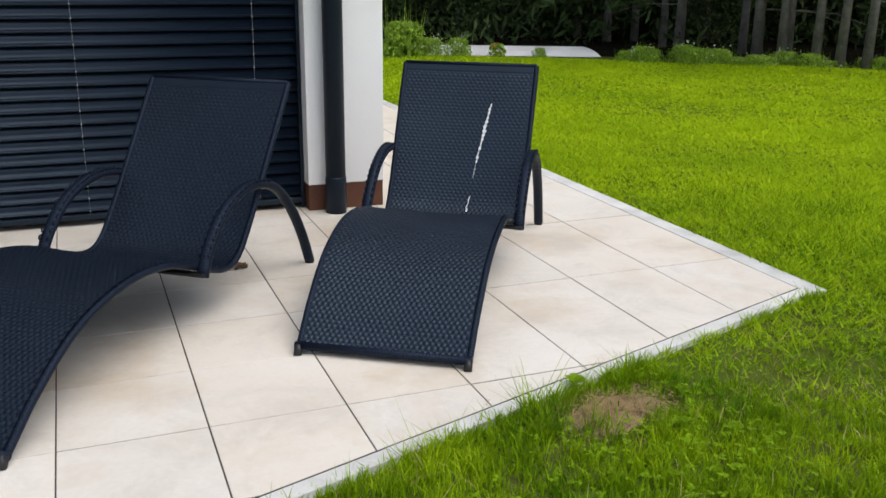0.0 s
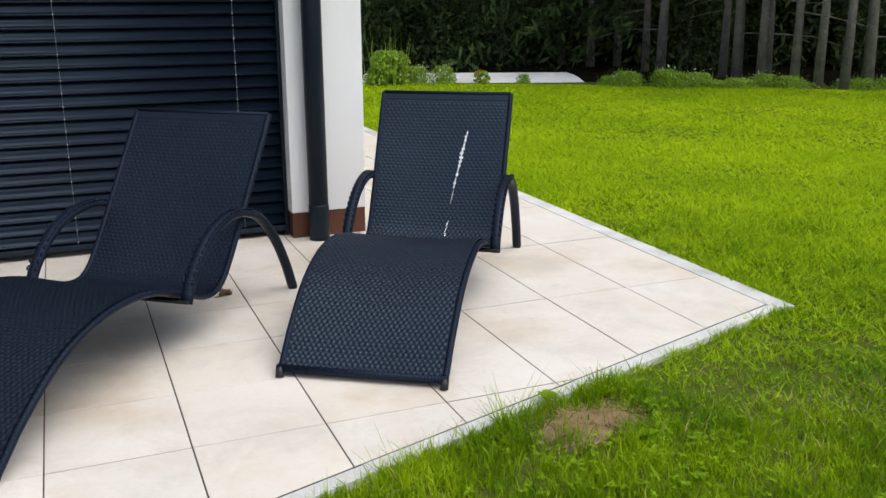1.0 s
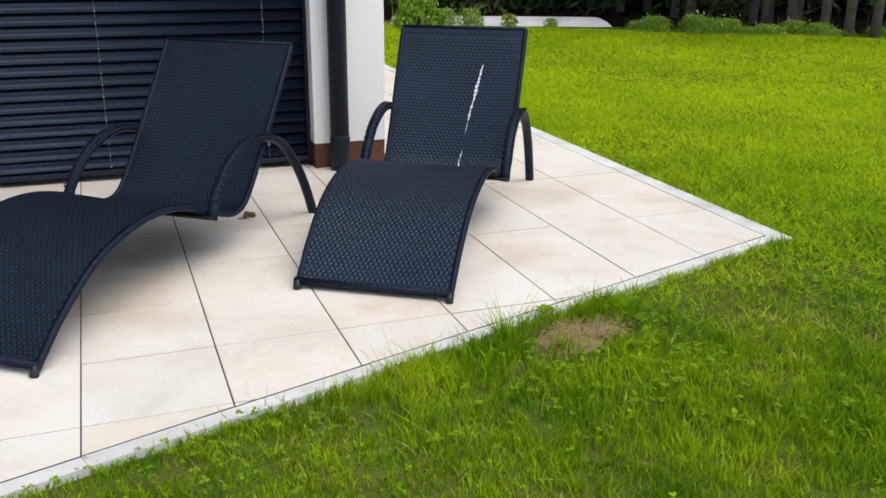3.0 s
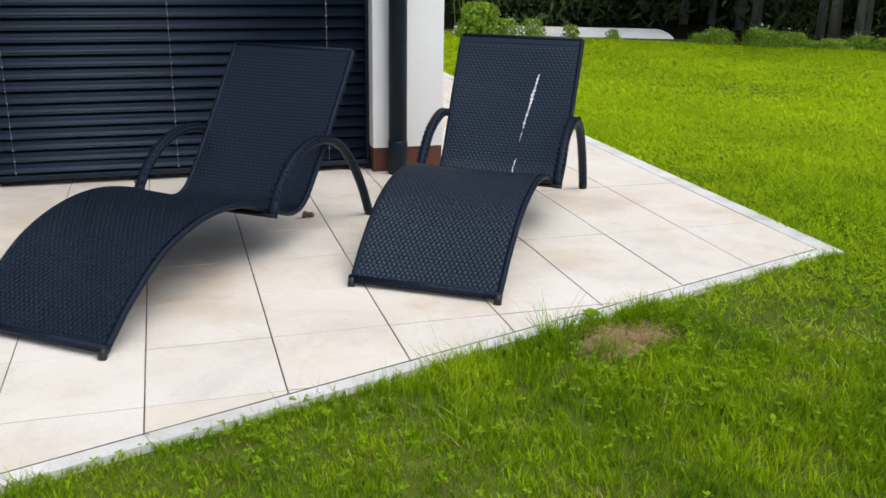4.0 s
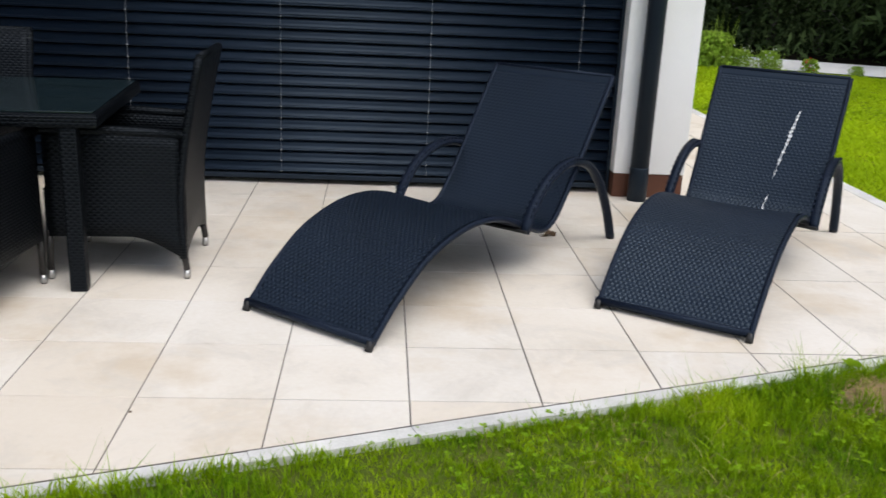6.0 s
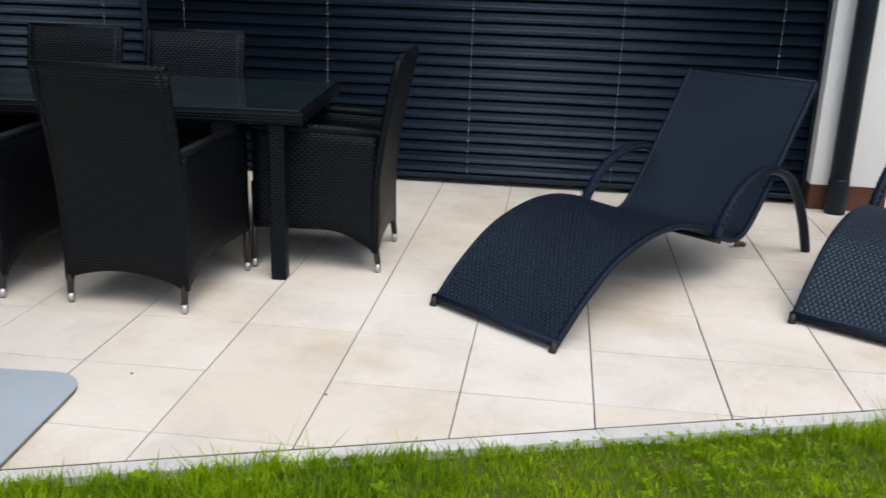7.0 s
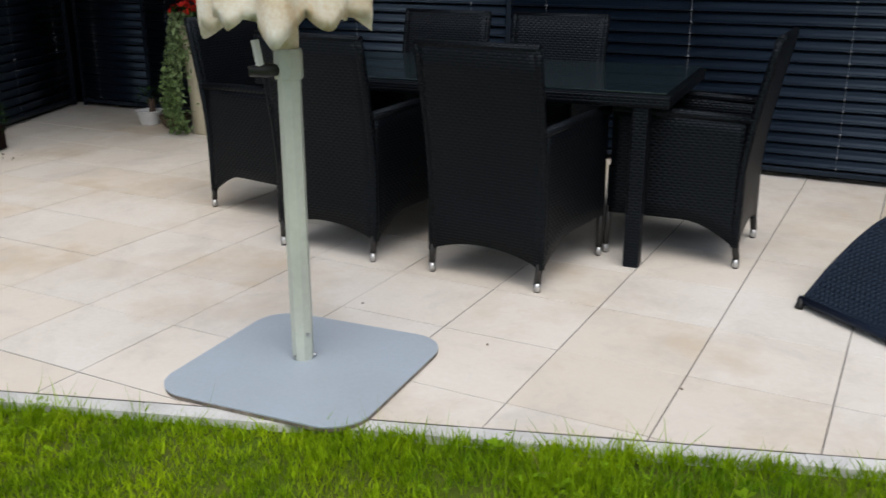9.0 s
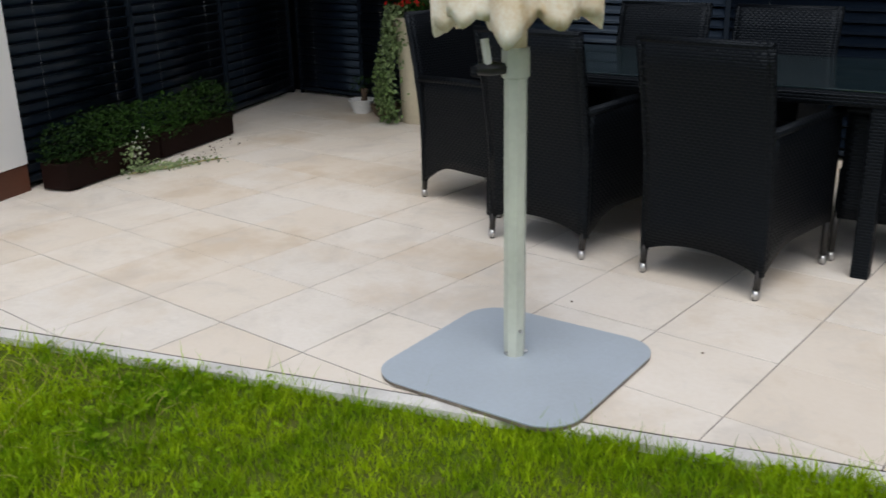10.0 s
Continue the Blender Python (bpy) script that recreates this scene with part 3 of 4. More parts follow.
part("base_edge", prism(bmesh.new(), [(x + 0.036, y - 0.03) for x, y in rounded_square(0.37, 0.13, turn=4)], 0.001, 0.014), "edge", um)
part("base_plate", prism(bmesh.new(), [(x + 0.036, y - 0.03) for x, y in rounded_square(0.372, 0.13, turn=4)], 0.014, 0.019), "plate", um, "flat blue-grey metal base plate")
part("socket", tube(bmesh.new(), [(0, 0, 0.019), (0, 0, 0.052)], [0.036, 0.036], 8, soft=False), "pole", um)
part("pole", tube(bmesh.new(), [(0, 0, 0.045), (0, 0, 1.0)], 0.0375, 8, soft=False), "pole", um)
part("collar", tube(bmesh.new(), [(0, 0, 0.975), (0, 0, 0.98), (0, 0, 1.06), (0, 0, 1.07)], [0.042, 0.0455, 0.0455, 0.042], 8, soft=False), "pole", um)
part("upper_pole", tube(bmesh.new(), [(0, 0, 1.06), (0, 0, 2.5)], 0.036, 8), "canvas", um)
crank = part("crank_arm", tube(bmesh.new(), [(-0.052, -0.075, 1.02), (-0.064, -0.08, 1.1)], 0.013, 4, flat=0.5, soft=False), "whitepot", um, "pale flat strap")
part("crank_handle", tube(bmesh.new(), [(-0.01, -0.03, 1.006), (-0.05, -0.06, 1.008), (-0.088, -0.085, 1.003)], [0.016, 0.024, 0.017], 10), "black", crank)


for a in (20, 140, 260):
    part("bolt", tube(bmesh.new(), [(0.037 * math.cos(radians(a)), 0.037 * math.sin(radians(a)), 0.034), (0.046 * math.cos(radians(a)), 0.046 * math.sin(radians(a)), 0.034)],
                      0.006, 6, soft=False), "tip", um)
part("bolt", tube(bmesh.new(), [(0.036, -0.02, 0.12), (0.048, -0.026, 0.12)], 0.006, 6, soft=False), "tip", um)


def canopy():
    """Folded cloth: uneven lobes between sharp inward creases, the hem hanging in flat scallops."""
    r = random.Random(12)
    bm = bmesh.new()
    lobes, per, rows = 9, 14, 14
    size = [r.uniform(0.25, 0.328) for _ in range(lobes)]
    drop = [r.uniform(-0.028, 0.028) for _ in range(lobes)]
    skew = [r.uniform(0.32, 0.68) for _ in range(lobes)]
    grid = []
    for j in range(-1, rows):
        q = (max(j, 0) / (rows - 1)) ** 1.4
        ring = []
        for i in range(lobes):
            for k in range(per):
                u = k / per
                v = u / skew[i] if u < skew[i] else (1 - u) / (1 - skew[i])
                out = math.sin(math.pi / 2 * min(1.0, v * 1.35)) ** 0.75
                a = 2 * math.pi * (i + 0.08 + u * 0.84 + 0.05 * math.sin(6 * u)) / lobes
                nxt = size[(i + 1) % lobes]
                full = size[i] * (1 - u * 0.15) + nxt * u * 0.15
                rad = (0.215 + (full - 0.215) * out) * (1 - 0.72 * q) + 0.02 * q
                rad *= 0.66 if j < 0 else 0.93 + 0.07 * min(1, j / 2.5)
                z = 1.138 + 1.4 * q
                z += (1 - min(1, q * 5)) * (0.028 * (1 - out) + drop[i] + 0.022 * math.sin(7 * u + 2 * i)) + (0.055 if j < 0 else 0)
                rad += 0.008 * noise.noise((i * 3.1, u * 4, q * 6))
                ring.append(bm.verts.new((rad * math.cos(a), rad * math.sin(a), z)))
        grid.append(ring)
    n = lobes * per
    for a, b in zip(grid, grid[1:]):
        for k in range(n):
            bm.faces.new((a[k], a[(k + 1) % n], b[(k + 1) % n], b[k]))
    return bm


can = part("canopy", canopy(), "canvas", um, smooth=True, label= "folded cream cloth with stained pleats")
md = can.modifiers.new("thick", 'SOLIDIFY')
md.thickness = 0.004

# ---- lawn ----
rng = np.random.default_rng(11)


def inside_lawn(x, y, gap=0.0):
    f = np.where(x < BEND[0], BEND[1] + (x - BEND[0]) * SLOPE_L, BEND[1] + (x - BEND[0]) * SLOPE_R)
    return (y < f - 0.078 + gap) | (x > RIGHT + 0.118 - gap)


def lawn_edge(x, y):
    """How far a place lies before the wild strip at the lawn's far side."""
    return 15.05 - (x * 0.572 + y * 0.82)


def lawn_z(x, y):
    return -0.008 + 0.01 * np.sin(x * 1.7 + 0.6 * y) * np.cos(y * 1.3)


def patchy(x, y, s):
    """A slow pattern from crossed waves, 0 to 1."""
    v = np.sin(x * s + 1.3 * np.sin(y * s * 0.7)) + np.sin(y * s * 1.27 + 1.7 * np.sin(x * s * 0.53 + 2))
    return 0.5 + 0.25 * v


LATTICE = np.random.default_rng(17).uniform(size=(256, 256))


def tufts(x, y, cell):
    """Random clumps of the given size, 0 to 1."""
    u, v = x / cell + 0.31 * y / cell, y / cell - 0.27 * x / cell
    i, j = np.floor(u).astype(int), np.floor(v).astype(int)
    a, b = u - i, v - j
    a, b = a * a * (3 - 2 * a), b * b * (3 - 2 * b)
    i, j, i2, j2 = i % 256, j % 256, (i + 1) % 256, (j + 1) % 256
    return (LATTICE[i, j] * (1 - a) + LATTICE[i2, j] * a) * (1 - b) + (LATTICE[i, j2] * (1 - a) + LATTICE[i2, j2] * a) * b


PATCH = (3.61, 0.59)


def blades(count, x0, x1, y0, y1, height, width, near, far, seed, keep=None, mat="grass", lean=0.6):
    """Bent blades, each of two faces; near and far bound the distance from the middle of the walk."""
    r = np.random.default_rng(seed)
    x, y = r.uniform(x0, x1, count), r.uniform(y0, y1, count)
    d = np.hypot(x - 1.95, y + 2.0)
    soft = d + (r.normal(0, 0.5, count) if far > 4 else 0)
    ok = inside_lawn(x, y) & (soft >= near) & (soft < far) & (lawn_edge(x, y) > 0)
    bare = np.hypot((x - PATCH[0]) / 0.21, (y - PATCH[1]) / 0.115)
    ok &= r.uniform(size=count) < np.clip(1.2 * bare - 0.95 + 1.0 * (patchy(x, y, 31.0) - 0.5), 0.05, 1)
    ok &= r.uniform(size=count) < np.where(d < 5.0, 0.02 + 1.7 * tufts(x, y, 0.055) * (0.5 + tufts(x, y, 0.16)), 1.0)
    if keep is not None:
        ok &= keep(x, y, r)
    x, y = x[ok], y[ok]
    n = len(x)
    h = height * r.uniform(0.45, 1.25, n) * (0.6 + 0.7 * patchy(x, y, 2.3)) * (0.3 + 0.85 * tufts(x, y, 0.07) + 0.65 * tufts(x, y, 0.19))
    a = r.uniform(0, 2 * np.pi, n)
    b = a + r.normal(0, 0.7, n) + np.pi / 2
    w = width * r.uniform(0.6, 1.3, n)
    l = h * lean * r.uniform(0.2, 1.6, n)
    z = lawn_z(x, y) - 0.012
    base = np.stack([x, y, z], 1)
    side = np.stack([np.cos(a), np.sin(a), np.zeros(n)], 1) * w[:, None]
    out = np.stack([np.cos(b), np.sin(b), np.zeros(n)], 1) * l[:, None]
    upv = np.zeros((n, 3))
    upv[:, 2] = h
    if far > 4 and mat != "straw":
        # further off a blade is one pointed face
        v = np.stack([base - 1.3 * side, base + 1.3 * side, base + out + upv], 1).reshape(-1, 3)
        return numpy_mesh("lawn_grass", v, np.arange(3 * n).reshape(n, 3), mat)
    v = np.stack([base - side, base + side, base + out * 0.35 + upv * 0.6 + side * 0.8, base + out * 0.35 + upv * 0.6 - side * 0.8,
                  base + out + upv], 1).reshape(-1, 3)
    k = np.arange(n)[:, None] * 5
    faces = np.concatenate([k + np.array([[0, 1, 2]]), k + np.array([[0, 2, 3]]), k + np.array([[3, 2, 4]])], 0)
    return numpy_mesh("lawn_grass", v, faces, mat)


def stuff(name, me, label, category):
    return tagged(new(name, me), label, category, kind="stuff")


stuff("lawn_grass", blades(600000, -3.0, 5.6, -2.9, 2.2, 0.042, 0.0024, 0.2, 3.4, 1,
                           keep=lambda x, y, r: r.uniform(size=len(x)) < np.clip(np.minimum(y + 2.9, x + 3.0) / 0.7, 0, 1)), "short bright green lawn grass with uneven tufts", "grass")
stuff("lawn_grass", blades(460000, -4.5, 9, -2.6, 6, 0.042, 0.0036, 3.1, 6.5, 2, lean=1.1), "bright green mown lawn grass", "grass")
# from here outwards the blades carry the sunlit copy of the grass colour
stuff("lawn_grass", blades(440000, 2.5, 12, -1, 12, 0.036, 0.0055, 4.6, 9.5, 13, lean=1.5, mat="grass_lit"), "yellow-green mown lawn grass beside the terrace", "grass")
stuff("lawn_grass", blades(520000, 2.5, 19, 0, 21, 0.03, 0.011, 8.8, 22, 3, lean=1.7, mat="grass_lit"), "sunlit yellow-green lawn further off", "grass")
stuff("dry_grass", blades(60000, -5, 8, -2.6, 5, 0.05, 0.0018, 0.2, 5.5, 4, mat="straw", lean=1.5,
                          keep=lambda x, y, r: r.uniform(size=len(x)) < np.clip(2.2 * patchy(x, y, 3.1) - 0.9, 0.02, 1)), "dry straw-coloured blades in the lawn", "grass")
stuff("edge_grass", blades(150000, -5, 5.4, -2.6, 2.0, 0.085, 0.0019, 0.2, 9, 6, lean=0.95,
                           keep=lambda x, y, r: (~inside_lawn(x, y, -0.05)) & (r.uniform(size=len(x)) < 0.25 + 0.8 * patchy(x, y, 5.3))),
      "longer grass blades standing along the edging strip", "grass")


def clover(count, seed):
    """Low leaves in threes on the lawn, in drifts."""
    r = np.random.default_rng(seed)
    x, y = r.uniform(-4.5, 8, count), r.uniform(-2.6, 5, count)
    d = np.hypot(x - 1.95, y + 2.0)
    ok = inside_lawn(x, y, -0.01) & (d < 6) & (r.uniform(size=count) < np.clip(1.5 * patchy(x, y, 3.7) - 0.5, 0.0, 1))
    ok &= np.hypot((x - PATCH[0]) / 0.24, (y - PATCH[1]) / 0.13) > 1
    x, y = x[ok], y[ok]
    n = len(x)
    z = lawn_z(x, y) + r.uniform(0.02, 0.055, n)
    vs, fs = [], []
    a0 = r.uniform(0, 2 * np.pi, n)
    s = r.uniform(0.0045, 0.011, n)
    for k in range(3):
        a = a0 + k * 2.1
        d1 = np.stack([np.cos(a), np.sin(a), r.uniform(-0.3, 0.35, n)], 1) * s[:, None]
        d2 = np.stack([-np.sin(a), np.cos(a), r.uniform(-0.3, 0.3, n)], 1) * s[:, None]
        c = np.stack([x, y, z], 1)
        vs.append(np.stack([c, c + d1 * 0.9 + d2 * 0.8, c + d1 * 1.7, c + d1 * 0.9 - d2 * 0.8], 1).reshape(-1, 3))
    v = np.concatenate(vs)
    return numpy_mesh("clover", v, np.arange(len(v)).reshape(-1, 4), "clover")


stuff("edge_grass", blades(260000, -5, 5.4, -2.6, 2.2, 0.045, 0.0021, 0.2, 9, 16, lean=1.1,
                           keep=lambda x, y, r: ~inside_lawn(x, y, -0.045)), "short grass creeping onto the edging strip", "grass")
stuff("lawn_grass", blades(260000, -8, 11, -8, -2.0, 0.04, 0.006, 0.0, 14, 18, lean=1.2), "mown lawn grass of the open garden", "grass")
stuff("clover", clover(48000, 21), "green clover leaves scattered through the lawn", "clover")


def rosettes(count, seed):
    """Broad-leaved weeds that lie flat in the lawn."""
    r = np.random.default_rng(seed)
    x, y = r.uniform(-4.5, 8, count), r.uniform(-2.6, 5, count)
    ok = inside_lawn(x, y, -0.02) & (np.hypot(x - 1.95, y + 2.0) < 6) & (np.hypot(x - PATCH[0], y - PATCH[1]) > 0.25)
    ok &= r.uniform(size=count) < np.clip(1.8 * patchy(x, y, 1.9) - 0.5, 0.05, 1)
    vs = []
    for px, py in zip(x[ok], y[ok]):
        n = r.integers(4, 8)
        size = r.uniform(0.016, 0.036)
        a = r.uniform(0, 6.28) + np.arange(n) * 6.28 / n + r.normal(0, 0.25, n)
        d = np.stack([np.cos(a), np.sin(a), r.uniform(0.15, 0.75, n)], 1) * size * r.uniform(0.7, 1.2, (n, 1))
        w = np.stack([-np.sin(a), np.cos(a), r.uniform(-0.25, 0.25, n)], 1) * size * 0.3
        c = np.array([px, py, 0.008])
        vs.append(np.stack([c + 0 * d, c + d * 0.6 + w, c + d * np.array([1, 1, 0.7]), c + d * 0.6 - w], 1).reshape(-1, 3))
    v = np.concatenate(vs)
    return numpy_mesh("lawn_weed", v, np.arange(len(v)).reshape(-1, 4), "clover")


stuff("lawn_weed", rosettes(2600, 33), "broad-leaved green weeds low in the lawn", "weeds")

# a tall tuft beside the bare patch and a broad-leaved weed on the edging
stuff("grass_tuft", blades(900, 3.7, 3.95, 0.7, 0.92, 0.085, 0.0022, 0.2, 9, 52, lean=0.9), "tall ragged grass tuft leaning over the edging strip", "grass")
stuff("grass_tuft", blades(420, 3.3, 3.5, 0.5, 0.72, 0.085, 0.002, 0.2, 9, 53, lean=0.8), "tall ragged grass tuft leaning over the edging strip", "grass")
wd = thing("weed", "small broad-leaved green weed growing through the edging", "weed", pose(3.56, 0.78, 0.0))
r = np.random.default_rng(54)
for k in range(6):
    a = 1.05 * k + r.uniform(-0.2, 0.2)
    ln = r.uniform(0.03, 0.055)
    bm = bmesh.new()
    rows = []
    for j in range(5):
        q = j / 4
        wv = 0.42 * ln * math.sin(math.pi * min(0.98, q * 0.9 + 0.08))
        z = 0.012 + 0.9 * ln * q * (1.15 - 0.7 * q)
        c, d = Vector((math.cos(a) * ln * q, math.sin(a) * ln * q, z)), Vector((-math.sin(a), math.cos(a), 0.25))
        rows.append((bm.verts.new(c - d * wv), bm.verts.new(c - Vector((0, 0, 0.004))), bm.verts.new(c + d * wv)))
    for p, q in zip(rows, rows[1:]):
        for j in (0, 1):
            bm.faces.new((p[j], p[j + 1], q[j + 1], q[j])).smooth = True
    part("leaf", bm, "clover", wd)
part("stem", tube(bmesh.new(), [(0, 0, -0.02), (0.004, 0, 0.016)], 0.003, 6), "clover", wd)

# bare patch with dry clippings
bm = bmesh.new()
c0 = bm.verts.new((PATCH[0], PATCH[1], -0.012))
rings = []
for q in (0.4, 0.75, 1.0):
    rings.append([bm.verts.new((PATCH[0] + q * 0.22 * math.cos(a) * (1 + 0.7 * noise.noise((math.cos(a) * 3, math.sin(a) * 3, 1))),
                                PATCH[1] + q * 0.12 * math.sin(a) * (1 + 0.8 * noise.noise((math.cos(a) * 3, math.sin(a) * 3, 4))) + q * 0.06 * math.cos(a),
                                -0.012 - 0.02 * q ** 2 + 0.008 * noise.noise((a * 3, q * 5, 2)))) for a in [2 * math.pi * k / 28 for k in range(28)]])
for k in range(28):
    bm.faces.new((c0, rings[0][k], rings[0][(k + 1) % 28]))
    for a, b in zip(rings, rings[1:]):
        bm.faces.new((a[k], b[k], b[(k + 1) % 28], a[(k + 1) % 28]))
single("bare_patch", bm, "sand", "bare sandy patch in the lawn beside the terrace", "soil", "structure", True)
r = np.random.default_rng(8)
n = 1100
x, y = PATCH[0] + r.normal(0, 0.13, n), PATCH[1] + r.normal(0, 0.075, n)
a, ln = r.uniform(0, 6.28, n), r.uniform(0.02, 0.06, n)
p = np.stack([x, y, r.uniform(-0.012, 0.004, n)], 1)
d = np.stack([np.cos(a) * ln, np.sin(a) * ln, r.uniform(0, 0.012, n)], 1)
s = np.stack([-np.sin(a), np.cos(a), 0 * a], 1) * 0.0015
stuff("dry_clippings", numpy_mesh("dry_clippings", np.stack([p - s, p + s, p + d], 1).reshape(-1, 3), np.arange(3 * n).reshape(n, 3), "hay"),
      "dry grass clippings on the bare patch", "clippings")

# ---- the far side of the lawn ----
bm = bmesh.new()
gv = []
for k in range(25):
    a = k / 24
    gx, gy = 6.8 + 3.5 * a, 13.35 - 1.4 * a
    gv.append((bm.verts.new((gx + 0.15 * noise.noise((k * 0.9, 0, 0)), gy, -0.02)), bm.verts.new((gx + 0.15, gy + 0.3, 0.03 + 0.04 * noise.noise((k * 0.7, 5, 0)))), bm.verts.new((gx + 0.3, gy + 0.75, 0.05 + 0.05 * noise.noise((k * 0.5, 9, 0)))), bm.verts.new((gx + 0.6, gy + 1.5, 0.02))))
for a, b in zip(gv, gv[1:]):
    for i in (0, 1, 2):
        bm.faces.new((a[i], b[i], b[i + 1], a[i + 1]))
gravel = single("gravel_path", bm, "gravel", "pale gravel strip beyond the lawn", "gravel", "structure", True)

FAR_D = Vector((0.82, -0.572))


def far_point(s, off):
    """A place along the lawn's far edge; off counts towards the woods."""
    p = Vector((7.3, 13.2)) + FAR_D * s + Vector((0.572, 0.82)) * off
    return p.x, p.y


def clump(count, spread, height, size, mat, seed, dome=True, name="foliage"):
    r = np.random.default_rng(seed)
    a, q = r.uniform(0, 2 * np.pi, count), np.sqrt(r.uniform(0, 1, count))
    hz = r.uniform(0.02, 1, count)
    lim = np.sqrt(np.clip(1 - (hz * 0.85) ** 2, 0.1, 1)) if dome else np.ones(count)
    q = q * lim
    bump = 1 + 0.22 * np.sin(3 * a + seed) + 0.15 * np.sin(5 * a + 2 * hz * 6)
    c = np.stack([q * np.cos(a) * spread * bump, q * np.sin(a) * spread * bump, hz * height], 1)
    return leaf_mesh(name, c, size * r.uniform(0.6, 1.4, count), mat, r, up=0.5)


def stems(count, spread, height, seed, mat="bush", width=0.012):
    r = np.random.default_rng(seed)
    a, q = r.uniform(0, 6.28, count), spread * np.sqrt(r.uniform(0, 1, count))
    base = np.stack([q * np.cos(a), q * np.sin(a), np.zeros(count)], 1)
    tip = base * 1.3 + np.stack([r.normal(0, 0.05, count), r.normal(0, 0.05, count), height * r.uniform(0.5, 1.15, count)], 1)
    s = np.stack([np.cos(a + 1.5), np.sin(a + 1.5), 0 * a], 1) * width
    return numpy_mesh("stem", np.stack([base - s, base + s, tip], 1).reshape(-1, 3), np.arange(3 * count).reshape(count, 3), mat)


def plant(name, label, category, x, y, kind_mesh, extra=(), group=""):
    p = thing(name, label, category, pose(x, y, -0.04, 0, 0, random.uniform(0, 360)), group)
    part("foliage", kind_mesh, "bush", p)
    for nm, me in extra:
        part(nm, me, "bush", p)
    return p


fol = [clump(900, 0.5, 0.5, 0.042, "bush", 31 + k) for k in range(4)]
stm = [stems(110, 0.5, 0.66, 41 + k, width=0.006) for k in range(3)]
flw = [clump(26, 0.42, 0.62, 0.05, "flower_white", 51 + k, False, "blossom") for k in range(3)]
s = 3.6
k = 0
while s < 12.0:
    x, y = far_point(s + random.uniform(-0.15, 0.15), random.uniform(-0.1, 0.35))
    e = [("stem", stm[k % 3])] + ([("blossom", flw[k % 3])] if k % 2 else [])
    p = plant("perennial", "leafy green perennial with small pale flowers at the wood's edge", "plant", x, y, fol[k % 4], e, "wild plants along the lawn")
    q = random.uniform(0.5, 0.9) * (0.62 if s < 6.8 else 0.44 if s < 8.4 else 0.4)
    tall = q * random.uniform(0.6, 1.25)
    p.scale = (q * 1.15, q * 1.15, tall) if s < 8.4 else (q * 1.8, q * 1.8, tall)
    s += random.uniform(0.2, 0.35)
    k += 1
bush = plant("bush", "rounded light green bush at the lawn's corner", "bush", 7.2, 13.05, clump(3600, 0.38, 0.56, 0.04, "bush", 71),
             [("stem", stems(40, 0.4, 0.9, 72))])
for (x, y, q, nm) in ((7.72, 13.0, 0.46, 0), (8.1, 12.75, 0.48, 1), (7.0, 13.15, 0.36, 2), (9.35, 12.2, 0.26, 1)):
    p = plant("perennial", "tall yellow-green weeds before the gravel", "plant", x, y, fol[nm], [("stem", stm[nm % 3]), ("blossom", flw[nm % 3])], "wild plants along the lawn")
    p.scale = (q, q, q * 1.3)
p = plant("flower", "small plant with red blossoms beside the gravel", "flower", 8.75, 12.6, clump(120, 0.15, 0.22, 0.045, "bush", 81),
          [("blossom", clump(14, 0.1, 0.3, 0.045, "flower_red", 82, False, "blossom"))])


# ---- the woods ----
def spruce(seed, height, radius, bare, lean=0.0):
    """A tall spruce: tapered trunk, dead lower branches, drooping sprays of needles above."""
    r = np.random.default_rng(seed)
    t = thing("spruce", "tall dark spruce with a bare grey lower trunk", "tree", None, "spruces of the wood")
    pts, rad = [], []
    for k in range(12):
        q = k / 11
        pts.append((lean * q * height * 0.03 + 0.05 * math.sin(3 * q + seed), 0.05 * math.cos(2 * q + seed), q * height))
        rad.append(radius * (1 - 0.85 * q) * (1.25 if k == 0 else 1))
    part("trunk", tube(bmesh.new(), pts, rad, 9), "bark", t)
    bm = bmesh.new()
    for k in range(26):
        z, a = r.uniform(0.8, bare + 1.5), r.uniform(0, 6.28)
        ln = r.uniform(0.4, 1.5)
        p0 = Vector((0, 0, z))
        p1 = p0 + Vector((math.cos(a) * ln * 0.5, math.sin(a) * ln * 0.5, r.uniform(-0.1, 0.05)))
        p2 = p0 + Vector((math.cos(a + 0.2) * ln, math.sin(a + 0.2) * ln, r.uniform(-0.45, -0.05)))
        tube(bm, [p0, p1, p2], [0.014, 0.009, 0.003], 4, False)
    part("dead_wood", bm, "bark", t)
    cs, ss = [], []
    for k in range(int((height - bare) * 9)):
        z = bare + (height - bare) * r.uniform(0, 1) ** 1.1
        a = r.uniform(0, 6.28)
        reach = (0.4 + 2.1 * (1 - (z - bare) / (height - bare))) * r.uniform(0.6, 1.1)
        m = 9
        q = np.linspace(0.12, 1, m)
        c = np.stack([np.cos(a) * reach * q, np.sin(a) * reach * q, z - 0.35 * reach * q ** 1.6], 1)
        c = np.repeat(c, 6, 0) + r.normal(0, 0.13, (m * 6, 3)) * np.array([1, 1, 0.7])
        c[:, 2] -= np.abs(r.normal(0, 0.14, m * 6))
        cs.append(c)
        ss.append(r.uniform(0.035, 0.075, m * 6))
    part("crown", leaf_mesh("crown", np.concatenate(cs), np.concatenate(ss), "needle", r, droop=0.8, stretch=4.5), "needle", t)
    return t


